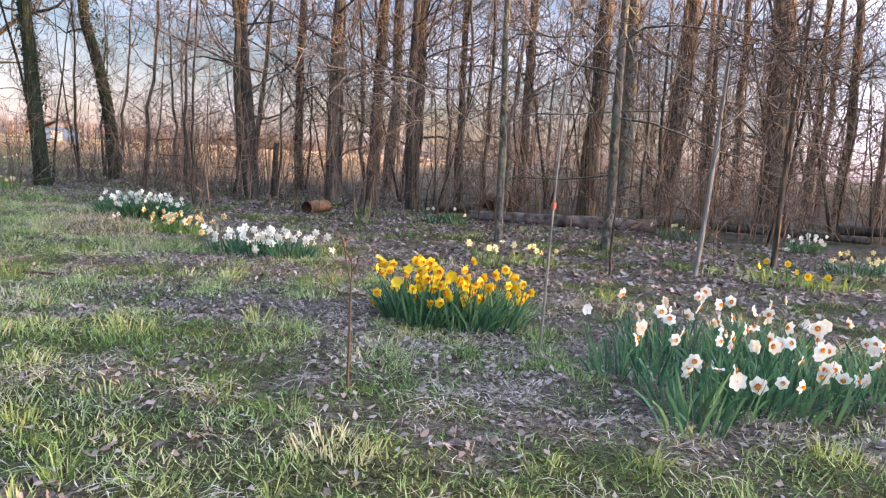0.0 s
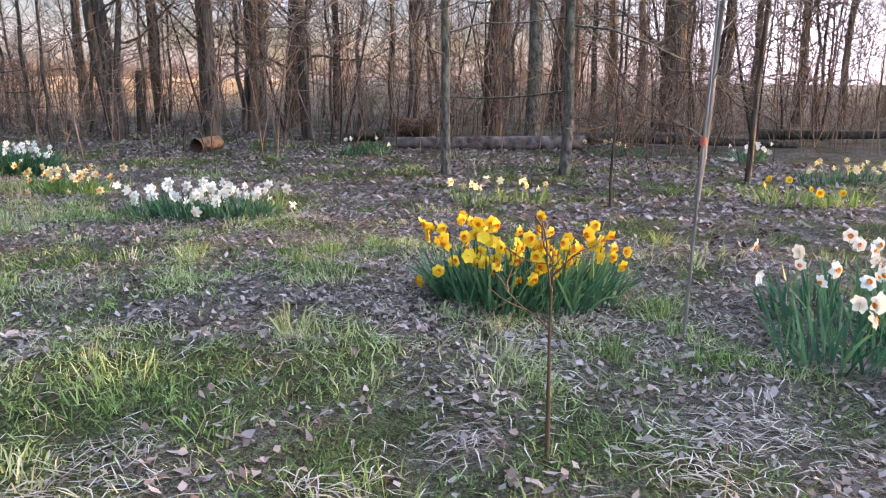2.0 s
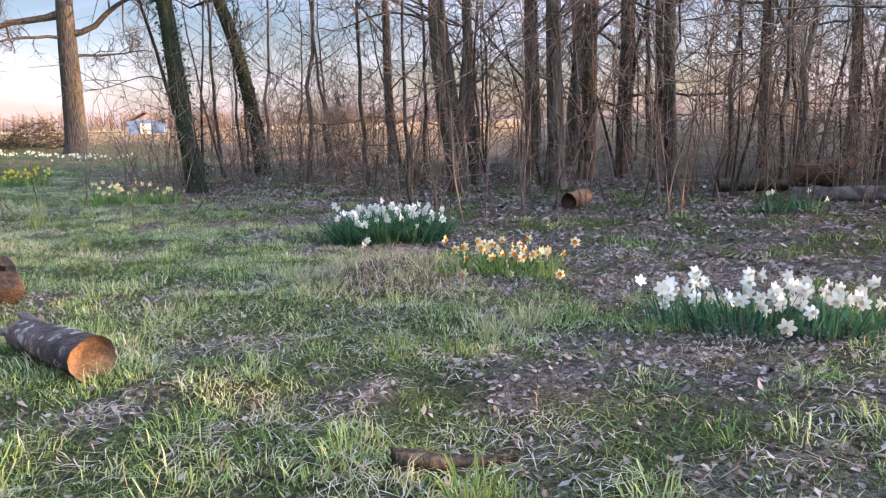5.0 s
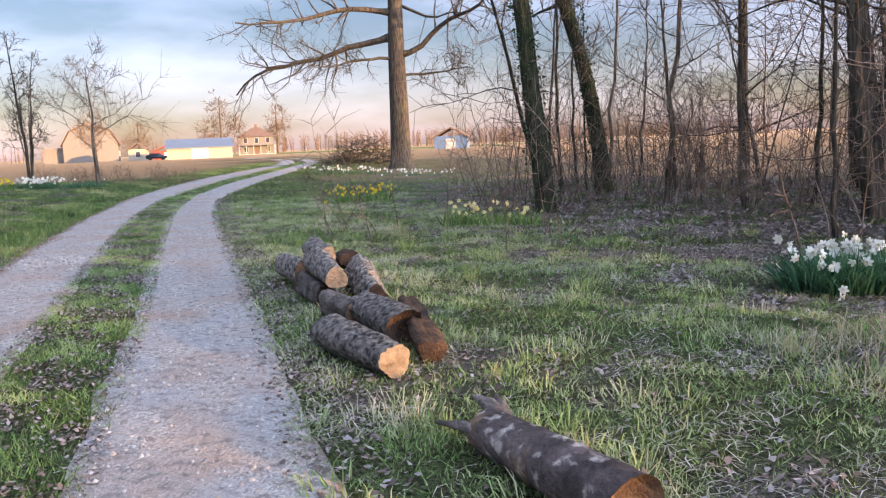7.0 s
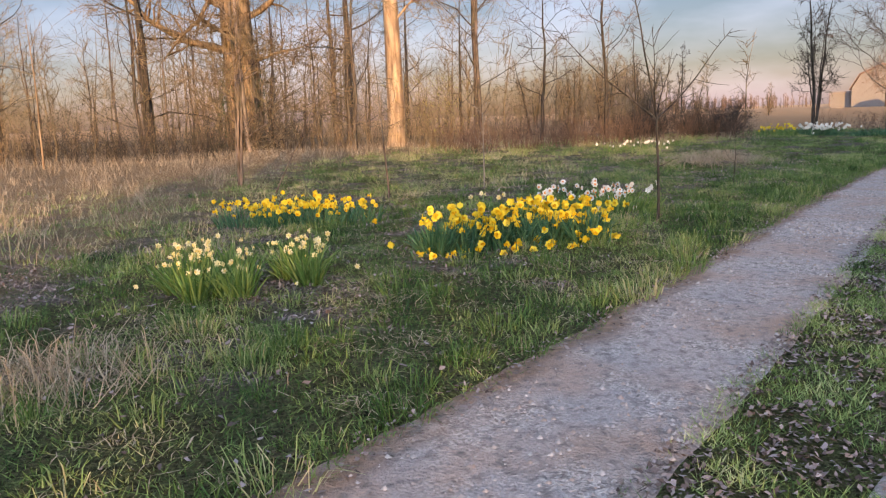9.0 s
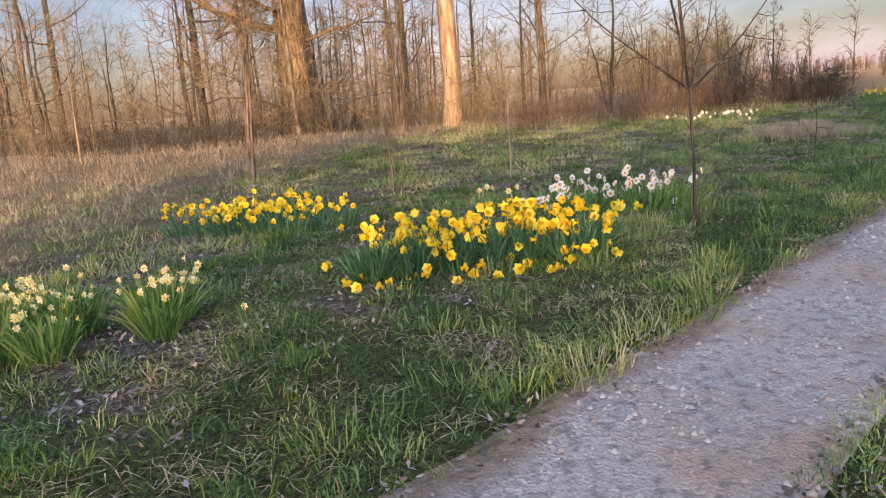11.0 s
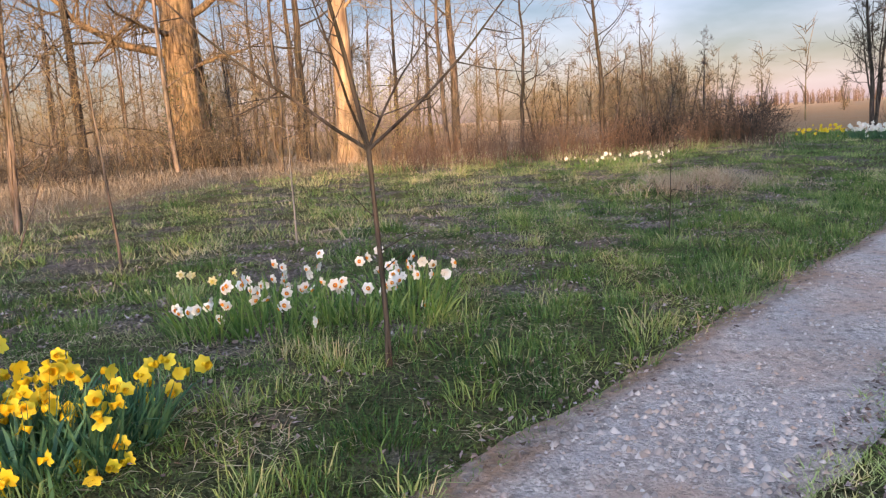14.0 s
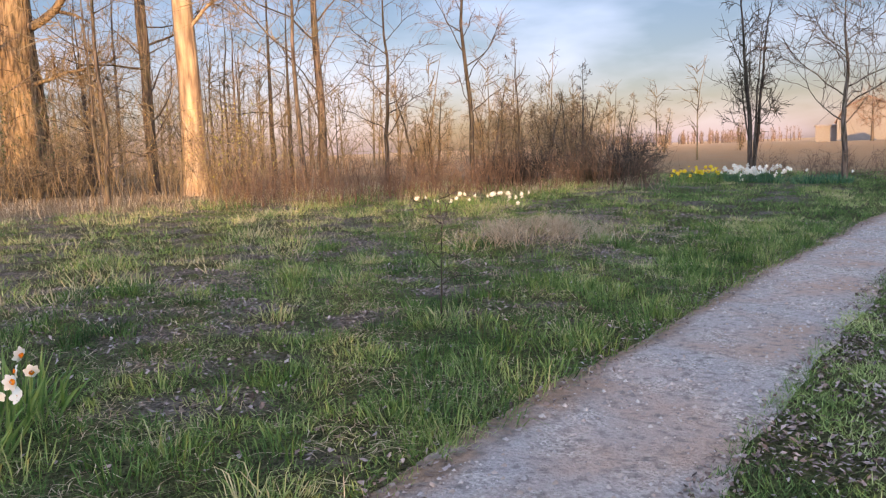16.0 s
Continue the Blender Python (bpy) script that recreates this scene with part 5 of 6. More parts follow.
log("dead_branch", "rotten broken branch lying in grass", (-4.36, 9.52, 0.02), (-3.86, 9.70, 0.02), 0.045, 0.025, BARK_DARK, 319, ROT_WOOD, ROT_WOOD, knobs=0.35, bend=0.05)
log("tree_stump", "dark dead stump standing in the wood", (-5.3, 23.7, 0.0), (-5.28, 23.72, 1.5), 0.09, 0.07, BARK_DARK, 320, None, ROT_WOOD)


# ---- brush pile below the great tree ----
r = np.random.RandomState(77)
pile = base("brush_pile", -34.5, 52.0, land1(-34.5, 52.0), "large heap of cut brown branches", "brush pile")
tub = Tubes()
for _ in range(420):
    a, d = r.uniform(0, 6.28), 2.4 * math.sqrt(r.uniform(0, 1))
    z = max(0.02, 1.9 * (1 - (d / 2.5) ** 1.6) * r.uniform(0, 1))
    way = np.array([r.normal(), r.normal(), abs(r.normal(0, 0.45))])
    tub.add(wander(r, (d * math.cos(a), d * math.sin(a), z), way / np.linalg.norm(way), r.uniform(0.6, 1.7), 3, 0.15, -0.02), [0.028, 0.02, 0.014, 0.005], 4)
tagged(part("brush", tub.mesh("brush", BARK_DARK, False), pile), kind="stuff")


# ---- farm on the skyline ----
def box(bm, x0, y0, z0, x1, y1, z1):
    m = Matrix.Translation(((x0 + x1) / 2, (y0 + y1) / 2, (z0 + z1) / 2)) @ Matrix.Diagonal((x1 - x0, y1 - y0, z1 - z0, 1))
    bmesh.ops.create_cube(bm, size=1, matrix=m)


def block(name, parent, mat_, *boxes, label=""):
    bm = bmesh.new()
    for b in boxes:
        box(bm, *b)
    return part(name, from_bm(name, bm, [mat_]), parent, label)


def prism(name, parent, mat_, profile, y0, y1):
    """A solid with a profile in x and z, run along y."""
    bm = bmesh.new()
    a = [bm.verts.new((x, y0, z)) for x, z in profile]
    b = [bm.verts.new((x, y1, z)) for x, z in profile]
    bm.faces.new(a)
    bm.faces.new(b[::-1])
    for i in range(len(profile)):
        j = (i + 1) % len(profile)
        bm.faces.new((a[i], b[i], b[j], a[j]))
    bmesh.ops.recalc_face_normals(bm, faces=bm.faces)
    return part(name, from_bm(name, bm, [mat_]), parent)


def shell_roof(line, thick=0.25):
    """The closed outline of a roof skin that follows a line of corners."""
    return line + [(x, z - thick) for x, z in line[::-1]]


def house_window(parent, x, y, z, w, h, along_y=False):
    win = block("window", parent, PAINT_WHITE, *((x - 0.05, y - w / 2 - 0.1, z - 0.1, x + 0.05, y + w / 2 + 0.1, z + h + 0.1),) if along_y
                else ((x - w / 2 - 0.1, y - 0.05, z - 0.1, x + w / 2 + 0.1, y + 0.05, z + h + 0.1),))
    if along_y:
        block("pane", win, DARK_GLASS, (x - 0.08, y - w / 2, z, x + 0.08, y + w / 2, z + h))
    else:
        block("pane", win, DARK_GLASS, (x - w / 2, y - 0.08, z, x + w / 2, y + 0.08, z + h))


def facing(ob, degrees):
    ob.rotation_euler = (0, 0, radians(degrees))
    return ob


shed = facing(base("long_shed", -124.9, 128.9, 0.3, "long low cream shed with a pale blue metal roof", "shed"), 45)
block("wall", shed, PAINT_CREAM, (-6.2, -4, -0.6, 6.2, 4, 2.5))
bm = bmesh.new()
for y0_, y1_, z0_, z1_ in ((-4.4, 0.02, 2.35, 4.1), (4.4, -0.02, 2.35, 4.1)):
    vs = [bm.verts.new(p) for p in ((-6.5, y0_, z0_), (6.5, y0_, z0_), (6.5, y1_, z1_), (-6.5, y1_, z1_))]
    ws = [bm.verts.new(v.co + Vector((0, 0, -0.15))) for v in vs]
    bm.faces.new(vs)
    bm.faces.new(ws[::-1])
    for i in range(4):
        bm.faces.new((vs[i], ws[i], ws[(i + 1) % 4], vs[(i + 1) % 4]))
part("roof", from_bm("roof", bm, [ROOF_BLUE]), shed)
block("door", shed, PAINT_WHITE, (-1.6, -4.06, -0.5, 1.6, -3.98, 2.2))

red = facing(base("red_barn", -150.5, 145.0, 0.3, "small red barn beside a long shed", "barn"), 45)
block("wall", red, RED_PAINT, (-3.5, -3, -0.6, 3.5, 3, 2.0))
prism("roof", red, RED_PAINT, shell_roof([(-3.8, 1.9), (0, 3.6), (3.8, 1.9)]), -3.2, 3.2)
block("door", red, PAINT_WHITE, (-1, -3.06, -0.5, 1, -2.98, 1.7))

barn = facing(base("gambrel_barn", -174.6, 143.6, 0.3, "large pale grey barn with a curved brown roof", "barn"), 48)
prof = [(-6.0, -0.6), (6.0, -0.6), (6.0, 4.4), (4.4, 7.2), (0, 9.2), (-4.4, 7.2), (-6.0, 4.4)]
prism("wall", barn, PAINT_GREY, prof, -9, 9)
prism("roof", barn, ROOF_BROWN, shell_roof([(-6.5, 4.2), (-4.6, 7.5), (0, 9.6), (4.6, 7.5), (6.5, 4.2)], 0.3), -9.3, 9.3)
block("door", barn, PAINT_GREY, (-1.8, -9.06, -0.5, 1.8, -8.96, 3.2))
block("side_wing", barn, PAINT_GREY, (-10.5, -7, -0.6, -6.02, 2, 3.4))
block("wing_roof", barn, ROOF_GREY, (-10.8, -7.3, 3.4, -6.1, 2.3, 3.75))
for wy in (-6, -2, 2, 6):
    house_window(barn, 6.0, wy, 1.4, 0.9, 1.1, True)

hut = facing(base("small_house", -147.9, 133.8, 0.3, "small cream outbuilding with a brown roof", "outbuilding"), 45)
block("wall", hut, PAINT_CREAM, (-2, -2, -0.6, 2, 2, 2.6))
prism("roof", hut, ROOF_BROWN, shell_roof([(-2.4, 2.4), (0, 4.0), (2.4, 2.4)]), -2.3, 2.3)
house_window(hut, 0, -2.0, 0.9, 0.9, 1.1)

house = facing(base("farmhouse", -168.9, 197.2, 0.35, "two-storey pale farmhouse with hipped brown roof and porch", "house"), 41)
block("wall", house, PAINT_GREY, (-4.8, -4.5, -0.6, 4.8, 4.5, 5.4))
bm = bmesh.new()
vs = [bm.verts.new(p) for p in ((-5.5, -5.2, 5.3), (5.5, -5.2, 5.3), (5.5, 5.2, 5.3), (-5.5, 5.2, 5.3), (-1.0, 0, 8.1), (1.0, 0, 8.1))]
for c in ((0, 1, 5, 4), (1, 2, 5), (2, 3, 4, 5), (3, 0, 4), (3, 2, 1, 0)):
    bm.faces.new([vs[i] for i in c])
roof = part("roof", from_bm("roof", bm, [ROOF_BROWN]), house)
block("chimney", roof, ROOF_BROWN, (-0.4, -0.4, 7.4, 0.4, 0.4, 9.0))
block("porch_roof", house, ROOF_GREY, (-5.6, -7.2, 2.75, 5.6, -4.52, 3.0))
block("porch_floor", house, PAINT_WHITE, (-5.4, -7.0, -0.3, 5.4, -4.52, 0.2))
for i in range(6):
    block("porch_post", house, PAINT_WHITE, (-5.2 + 2.05 * i, -7.0, 0.2, -5.02 + 2.05 * i, -6.82, 2.75))
for wx in (-3.2, 0, 3.2):
    house_window(house, wx, -4.5, 3.4, 1.0, 1.5)
for wx in (-3.2, 3.2):
    house_window(house, wx, -4.5, 0.8, 1.0, 1.5)
block("door", house, ROOF_BROWN, (-0.5, -4.56, 0.2, 0.5, -4.48, 2.3))

blue = facing(base("blue_shed", -74.0, 141.3, 0.1, "small blue shed with a dark red roof behind trees", "shed"), 20)
block("wall", blue, BLUE_PAINT, (-3.0, -2.5, -0.5, 3.0, 2.5, 2.6))
prism("roof", blue, ROOF_BROWN, shell_roof([(-3.4, 2.4), (0, 4.2), (3.4, 2.4)]), -2.8, 2.8)
block("door", blue, PAINT_WHITE, (-0.9, -2.56, -0.4, 0.9, -2.48, 2.1))


def car(x, y, turn):
    ob = facing(base("parked_car", x, y, land1(x, y), "dark car parked by the farm buildings", "car"), turn)
    bm = bmesh.new()
    prof = [(-2.1, 0.3), (2.1, 0.3), (2.15, 0.75), (1.2, 0.9), (0.6, 1.42), (-1.1, 1.45), (-1.8, 0.98), (-2.15, 0.9)]
    a = [bm.verts.new((px, -0.85, pz)) for px, pz in prof]
    b = [bm.verts.new((px, 0.85, pz)) for px, pz in prof]
    bm.faces.new(a)
    bm.faces.new(b[::-1])
    for i in range(len(prof)):
        bm.faces.new((a[i], b[i], b[(i + 1) % 8], a[(i + 1) % 8]))
    bmesh.ops.bevel(bm, geom=bm.edges[:], offset=0.07, segments=2, affect="EDGES")
    part("body", smooth(from_bm("body", bm, [CAR_PAINT])), ob)
    block("side_window", ob, DARK_GLASS, (-1.1, -0.86, 0.95, 0.6, 0.86, 1.3))
    for wx in (-1.3, 1.3):
        for wy in (-0.8, 0.8):
            bm = bmesh.new()
            bmesh.ops.create_cone(bm, cap_ends=True, segments=16, radius1=0.33, radius2=0.33, depth=0.22, matrix=pose(wx, wy, 0.33, 90))
            part("wheel", from_bm("wheel", bm, [RUBBER]), ob)


car(-140.5, 132.0, 40)
car(-135.5, 134.5, 50)

round_tree = tree("round_tree", -169.5, 183.0, "round bare reddish tree beside the farmhouse", BARK_BROWN, TWIG_RED, "farm trees", seed=171, height=16.5, radius=0.5, clear=0.2, limbs=26, reach=0.36, subs=9, twigs=6, up=0.35, lift=0.03, thin=0.06)
again(round_tree, -170.5, 209, 80, 0.86)
again(round_tree, -186, 168, 140, 0.62)
tree("farm_tree", -146.5, 121.5, "wide bare tree before a barn", BARK_BROWN, TWIG, "farm trees", seed=172, height=10, radius=0.3, clear=0.2, limbs=16, reach=0.45, subs=8, twigs=5, thin=0.045)
thicket("evergreen_bush", "small round dark bush on a lawn", [(-152.0, 217.0, 1.4)], 61, BARK_IVY, 2.4, 90, 0.3)


def far_wood(label, pts, tall, deep, seed, mat_, count, thick=0.14, arms=16, forks=0):
    """A distant bare wood: a crowd of branching stems."""
    r = np.random.RandomState(seed)
    pts = np.array(pts, float)
    x0, y0 = pts[0]
    ob = base("far_wood", x0, y0, 0.0, label, "woodland", kind="stuff")
    tub = Tubes()
    for _ in range(count):
        i = r.randint(len(pts) - 1)
        p = pts[i] + (pts[i + 1] - pts[i]) * r.uniform() + r.normal(0, deep, 2)
        h = tall * r.uniform(0.7, 1.1)
        tub.add(wander(r, (p[0] - x0, p[1] - y0, 0), (0, 0, 1), h, 4, 0.06, 0.1), np.linspace(2 * thick, 0.3 * thick, 5), 4)
        for _ in range(arms):
            z = h * r.uniform(0.12, 0.95)
            a = r.uniform(0, 6.28)
            way = np.array([math.cos(a), math.sin(a), r.uniform(0.5, 1.6)])
            arm = wander(r, (p[0] - x0, p[1] - y0, z), way / np.linalg.norm(way), tall * r.uniform(0.14, 0.30) * (1.25 - 0.7 * z / h), 2, 0.22, 0.05)
            tub.add(arm, [thick, 0.6 * thick, 0.25 * thick], 3)
            for _ in range(forks):
                way2 = side_way(r, arm[2] - arm[1], r.uniform(0.4, 0.8), r.uniform(0, 6.28))
                tub.add(wander(r, arm[1] + (arm[2] - arm[1]) * r.uniform(-0.6, 0.8), way2, tall * r.uniform(0.07, 0.15), 1, 0.2, 0.03), [0.5 * thick, 0.2 * thick], 3)
    part("tangle", tub.mesh("tangle", mat_, False), ob)


far_wood("brown bare woodland on the skyline behind the farmhouse", [(-300, 300), (-225, 366), (-150, 420), (-60, 520)], 9, 12, 81, TWIG_RED, 420, 0.14, 9)
far_wood("brown bare woodland far across the stubble field", [(-420, 140), (-330, 178), (-310, 205)], 6.0, 10, 82, TWIG_RED, 200, 0.10, 12)
far_wood("bare trees on the far side of the wood", [(-62, 33), (-85, 40), (-115, 38)], 5.6, 3.5, 83, TWIG_WARM, 90, 0.03, 16, 3)
far_wood("bare trees behind the near wood", [(0, 62), (30, 58), (60, 48), (75, 20)], 13, 5, 84, TWIG, 100, 0.035, 16, 1)
far_wood("bare trees behind the far wood", [(-72, 30), (-78, 0), (-66, -30), (-45, -42)], 9, 5, 85, TWIG_WARM, 110, 0.04, 18, 2)


# ---- grass, straw, litter and stones ----
def scatter(r, n, x0, x1, y0, y1):
    return r.uniform(x0, x1, n), r.uniform(y0, y1, n)


def blade_mesh(name, x, y, z, tall, wide, r, mat_, lean=0.5, way=None):
    """Bent tapering blades, one at each place."""
    n = len(x)
    a = r.uniform(0, 2 * np.pi, n) if way is None else way
    b = r.uniform(0, 2 * np.pi, n)
    d = np.stack([np.cos(a), np.sin(a), np.zeros(n)], 1)
    s = np.stack([np.cos(b), np.sin(b), np.zeros(n)], 1) * (wide / 2)[:, None]
    l = lean * r.uniform(0.1, 1.5, n)
    p0 = np.stack([x, y, z - 0.01], 1)
    up = np.array([0, 0, 1.0])
    p1 = p0 + (up * 0.62 + d * (l * 0.28)[:, None]) * tall[:, None]
    p2 = p0 + (up * (1 - 0.32 * np.minimum(l, 1.8))[:, None] + d * (l * 0.9)[:, None]) * tall[:, None]
    v = np.stack([p0 - s, p0 + s, p1 - s * 0.8, p1 + s * 0.8, p2], 1).reshape(-1, 3)
    o = 5 * np.arange(n)[:, None]
    f = np.concatenate([o + np.array([[0, 1, 3]]), o + np.array([[0, 3, 2]]), o + np.array([[2, 3, 4]])], 1).reshape(-1, 3)
    return quick_mesh(name, v, f, [mat_])


def stuff(name, me, label, category):
    return tagged(new(name, me), label, category, kind="stuff")


r = np.random.RandomState(91)


def clumpy(x, y, seed, size):
    return np.clip(0.5 + 0.8 * waves(x, y, seed, size), 0, 1)


# turf: close to the track first, wider blades further out
ROAD_LEN = np.concatenate([[0], np.cumsum(np.linalg.norm(np.diff(ROAD, axis=0), axis=1))])


def beside(r, n, start, end, lo, hi):
    """Places along a stretch of the track, between two distances from its middle."""
    at, s = r.uniform(start, end, n), r.uniform(lo, hi, n)
    p = [np.interp(at, ROAD_LEN, c) for c in (ROAD[:, 0], ROAD[:, 1], ROAD_N[:, 0], ROAD_N[:, 1])]
    return p[0] + p[2] * s, p[1] + p[3] * s, s


def toned(me, tone, per):
    """Give every corner of a blade the shade of its place."""
    me.attributes.new("tone", "FLOAT", "POINT").data.foreach_set("value", np.repeat(np.clip(tone, 0, 1), per).astype(np.float32))
    return me


def spike_mesh(name, x, y, z, tall, wide, r, mat_, lean, way=None, tone=None):
    """Short blades of one piece."""
    n = len(x)
    a, b = r.uniform(0, 2 * np.pi, n) if way is None else way, r.uniform(0, 2 * np.pi, n)
    s = np.stack([np.cos(b), np.sin(b), np.zeros(n)], 1) * (wide / 2)[:, None]
    l = lean * r.uniform(0.1, 1.6, n)
    p0 = np.stack([x, y, z - 0.008], 1)
    p1 = p0 + np.stack([np.cos(a) * l, np.sin(a) * l, np.ones(n)], 1) * tall[:, None]
    v = np.stack([p0 - s, p0 + s, p1], 1).reshape(-1, 3)
    me = quick_mesh(name, v, np.arange(3 * n).reshape(-1, 3), [mat_])
    return me if tone is None else toned(me, tone, 3)


def shade_of(x, y):
    """How pale the grass is at a place: broad drifts and small spots."""
    return 0.50 + 0.24 * waves(x, y, 41, 2.3) + 0.22 * waves(x, y, 42, 0.8)


def mat_of_grass(count, start, end, lo, hi, tall, wide, mat_, label, seed, light=0.0):
    """A low thin mat of blades wherever the ground is grassy."""
    r = np.random.RandomState(seed)
    x, y, s = beside(r, count, start, end, lo, hi)
    g, dry, field, lawn = zones(x, y, s)
    keep = r.uniform(0, 1, len(x)) < (0.06 + 0.94 * g) * (1 - 0.75 * dry) * (1 - field)
    x, y, s = x[keep], y[keep], s[keep]
    h = tall * r.uniform(0.4, 1.2, len(x))
    stuff("grass", spike_mesh("grass", x, y, land(x, y, s), h, wide * r.uniform(0.7, 1.3, len(x)), r, mat_, 1.3, None, shade_of(x, y) + light), label, "grass")


def tufts(count, start, end, lo, hi, each, rad, tall, wide, mat_, label, seed, bent=True, lush=0.5, edge=0.0, light=0.0):
    """Tufts of blades that spread out from a common root."""
    r = np.random.RandomState(seed)
    x, y, s = beside(r, count, start, end, lo, hi)
    g, dry, field, lawn = zones(x, y, s)
    a = np.abs(s)
    want = g * np.clip(lush + 0.9 * waves(x, y, 43, 1.9) + edge * (1 - step01(a, 1.9, 3.2)), 0.03, 1) * (1 - 0.8 * dry) * (1 - field)
    keep = r.uniform(0, 1, len(x)) < want
    x, y, s, g = x[keep], y[keep], s[keep], g[keep]
    n = len(x)
    size = (0.4 + 1.2 * r.uniform(0, 1, n) ** 1.5) * (0.65 + 0.45 * g)
    tone = shade_of(x, y) + r.normal(0, 0.13, n) + light
    many = np.maximum(5, (each * size).astype(int))
    i = np.repeat(np.arange(n), many)
    m = len(i)
    way, d = r.uniform(0, 2 * np.pi, m), np.sqrt(r.uniform(0, 1, m))
    bx = x[i] + np.cos(way) * d * rad * size[i]
    by = y[i] + np.sin(way) * d * rad * size[i]
    z = land(bx, by)
    h = tall * size[i] * r.uniform(0.5, 1.15, m) * (1.1 - 0.35 * d)
    w = wide * r.uniform(0.7, 1.3, m)
    way = way + r.normal(0, 0.7, m)
    if bent:
        me = toned(blade_mesh("grass", bx, by, z, h, w, r, mat_, 1.25, way=way), tone[i], 5)
    else:
        me = spike_mesh("grass", bx, by, z, h, w, r, mat_, 0.9, way, tone[i])
    stuff("grass", me, label, "grass")


mat_of_grass(225000, 2, 37, 1.36, 6.6, 0.05, 0.0085, GRASS_DULL, "short thin turf on the wood's side of the track", 301)
tufts(5000, 2, 37, 1.45, 6.6, 26, 0.11, 0.10, 0.0065, GRASS_DULL, "pale green grass tufts on the wood's side of the track", 302, True, 0.55, 0.1, 0.12)
tufts(700, 2, 37, 1.9, 8.5, 30, 0.06, 0.18, 0.0075, GRASS, "brighter green grass tufts near the wood", 310, True, 0.45, 0.0, 0.12)
mat_of_grass(150000, 14, 39, -8.2, -1.60, 0.055, 0.0085, GRASS, "short turf beside the track", 303, -0.06)
tufts(4600, 14, 39, -8.2, -1.66, 26, 0.11, 0.15, 0.007, GRASS, "lush green grass tufts beside the track", 304, True, 0.40, 0.60, -0.04)
mat_of_grass(80000, 0, 46, 6.6, 14.5, 0.06, 0.015, GRASS, "patchy green grass and moss towards the wood", 305)
tufts(4200, 0, 46, 6.6, 13.5, 14, 0.16, 0.10, 0.015, GRASS_DULL, "low pale tufts towards the wood", 311, False, 0.4)
mat_of_grass(80000, 12, 46, -18, -8.2, 0.06, 0.016, GRASS_OLIVE, "rough olive meadow grass", 306, 0.12)
tufts(6500, 12, 46, -18, -8.2, 14, 0.20, 0.13, 0.015, GRASS, "green meadow tufts", 307, False, 0.55, 0.0, 0.10)
tufts(4200, 12, 46, -20, -7.0, 14, 0.20, 0.14, 0.013, GRASS_OLIVE, "pale dry meadow tufts", 312, False, 0.5, 0.0, 0.35)
tufts(3800, 38, 58, -12, -1.8, 16, 0.16, 0.10, 0.014, GRASS, "green tufts along the bend of the track", 313, False, 0.7, 0.4, 0.05)
mat_of_grass(80000, 38, 80, -14, -1.7, 0.08, 0.018, GRASS, "green grass along the bend of the track", 308)
mat_of_grass(42000, 37, 80, 1.45, 14, 0.10, 0.02, GRASS, "grass along the bend below the great tree", 309)

# the strip between the wheel tracks
for count, start, end, wide, label in ((100000, 8, 42, 0.0085, "short grass strip between the wheel tracks"), (20000, 42, 80, 0.02, "short grass strip between the far wheel tracks")):
    x, y, s = beside(r, count, start, end, -0.52, 0.46)
    keep = r.uniform(0, 1, len(x)) < 0.08 + 0.92 * step01(waves(x, y, 23, 0.8) + 0.6 * waves(x, y, 24, 0.35), -0.35, 0.25)
    x, y, s = x[keep], y[keep], s[keep]
    stuff("grass", spike_mesh("grass", x, y, land(x, y, s), 0.055 * r.uniform(0.4, 1.3, len(x)), wide * r.uniform(0.7, 1.3, len(x)), r, GRASS_DULL, 1.2, None, shade_of(x, y) - 0.12), label, "grass")

# matted dry blades lying flat in the turf
def thatch(count, start, end, lo, hi, long_, label, seed, mat_):
    """Narrow blades that lie on the ground this way and that, arched a little."""
    r = np.random.RandomState(seed)
    x, y, s = beside(r, count, start, end, lo, hi)
    keep = r.uniform(0, 1, len(x)) < np.clip(0.15 + 0.9 * waves(x, y, 33, 1.0) + 0.4 * waves(x, y, 34, 2.6), 0.03, 1)
    x, y, s = x[keep], y[keep], s[keep]
    n = len(x)
    a = r.uniform(0, 6.28, n) + 1.2 * waves(x, y, 35, 1.4)
    l = long_ * r.uniform(0.4, 1.3, n)
    d, e = np.stack([np.cos(a), np.sin(a)], 1), np.stack([-np.sin(a), np.cos(a)], 1) * 0.0032
    p = np.stack([x, y], 1)
    z = [land(*(p + d * (k * l)[:, None]).T) + 0.01 for k in (-0.5, 0.0, 0.5)]
    z[1] = z[1] + 0.03 * r.uniform(0, 1, n)
    z[2] = z[2] + 0.015 * r.uniform(0, 1, n)
    mid = p + e * (r.normal(0, 4, n))[:, None]
    pts = [np.column_stack([p - d * (l / 2)[:, None], z[0]]), np.column_stack([mid - e, z[1]]), np.column_stack([mid + e, z[1]]), np.column_stack([p + d * (l / 2)[:, None], z[2]])]
    o = 4 * np.arange(n)[:, None]
    f = np.concatenate([o + np.array([[0, 1, 2]]), o + np.array([[1, 3, 2]])], 1).reshape(-1, 3)
    stuff("dry_grass", quick_mesh("dry_grass", np.stack(pts, 1).reshape(-1, 3), f, [mat_]), label, "dry grass")


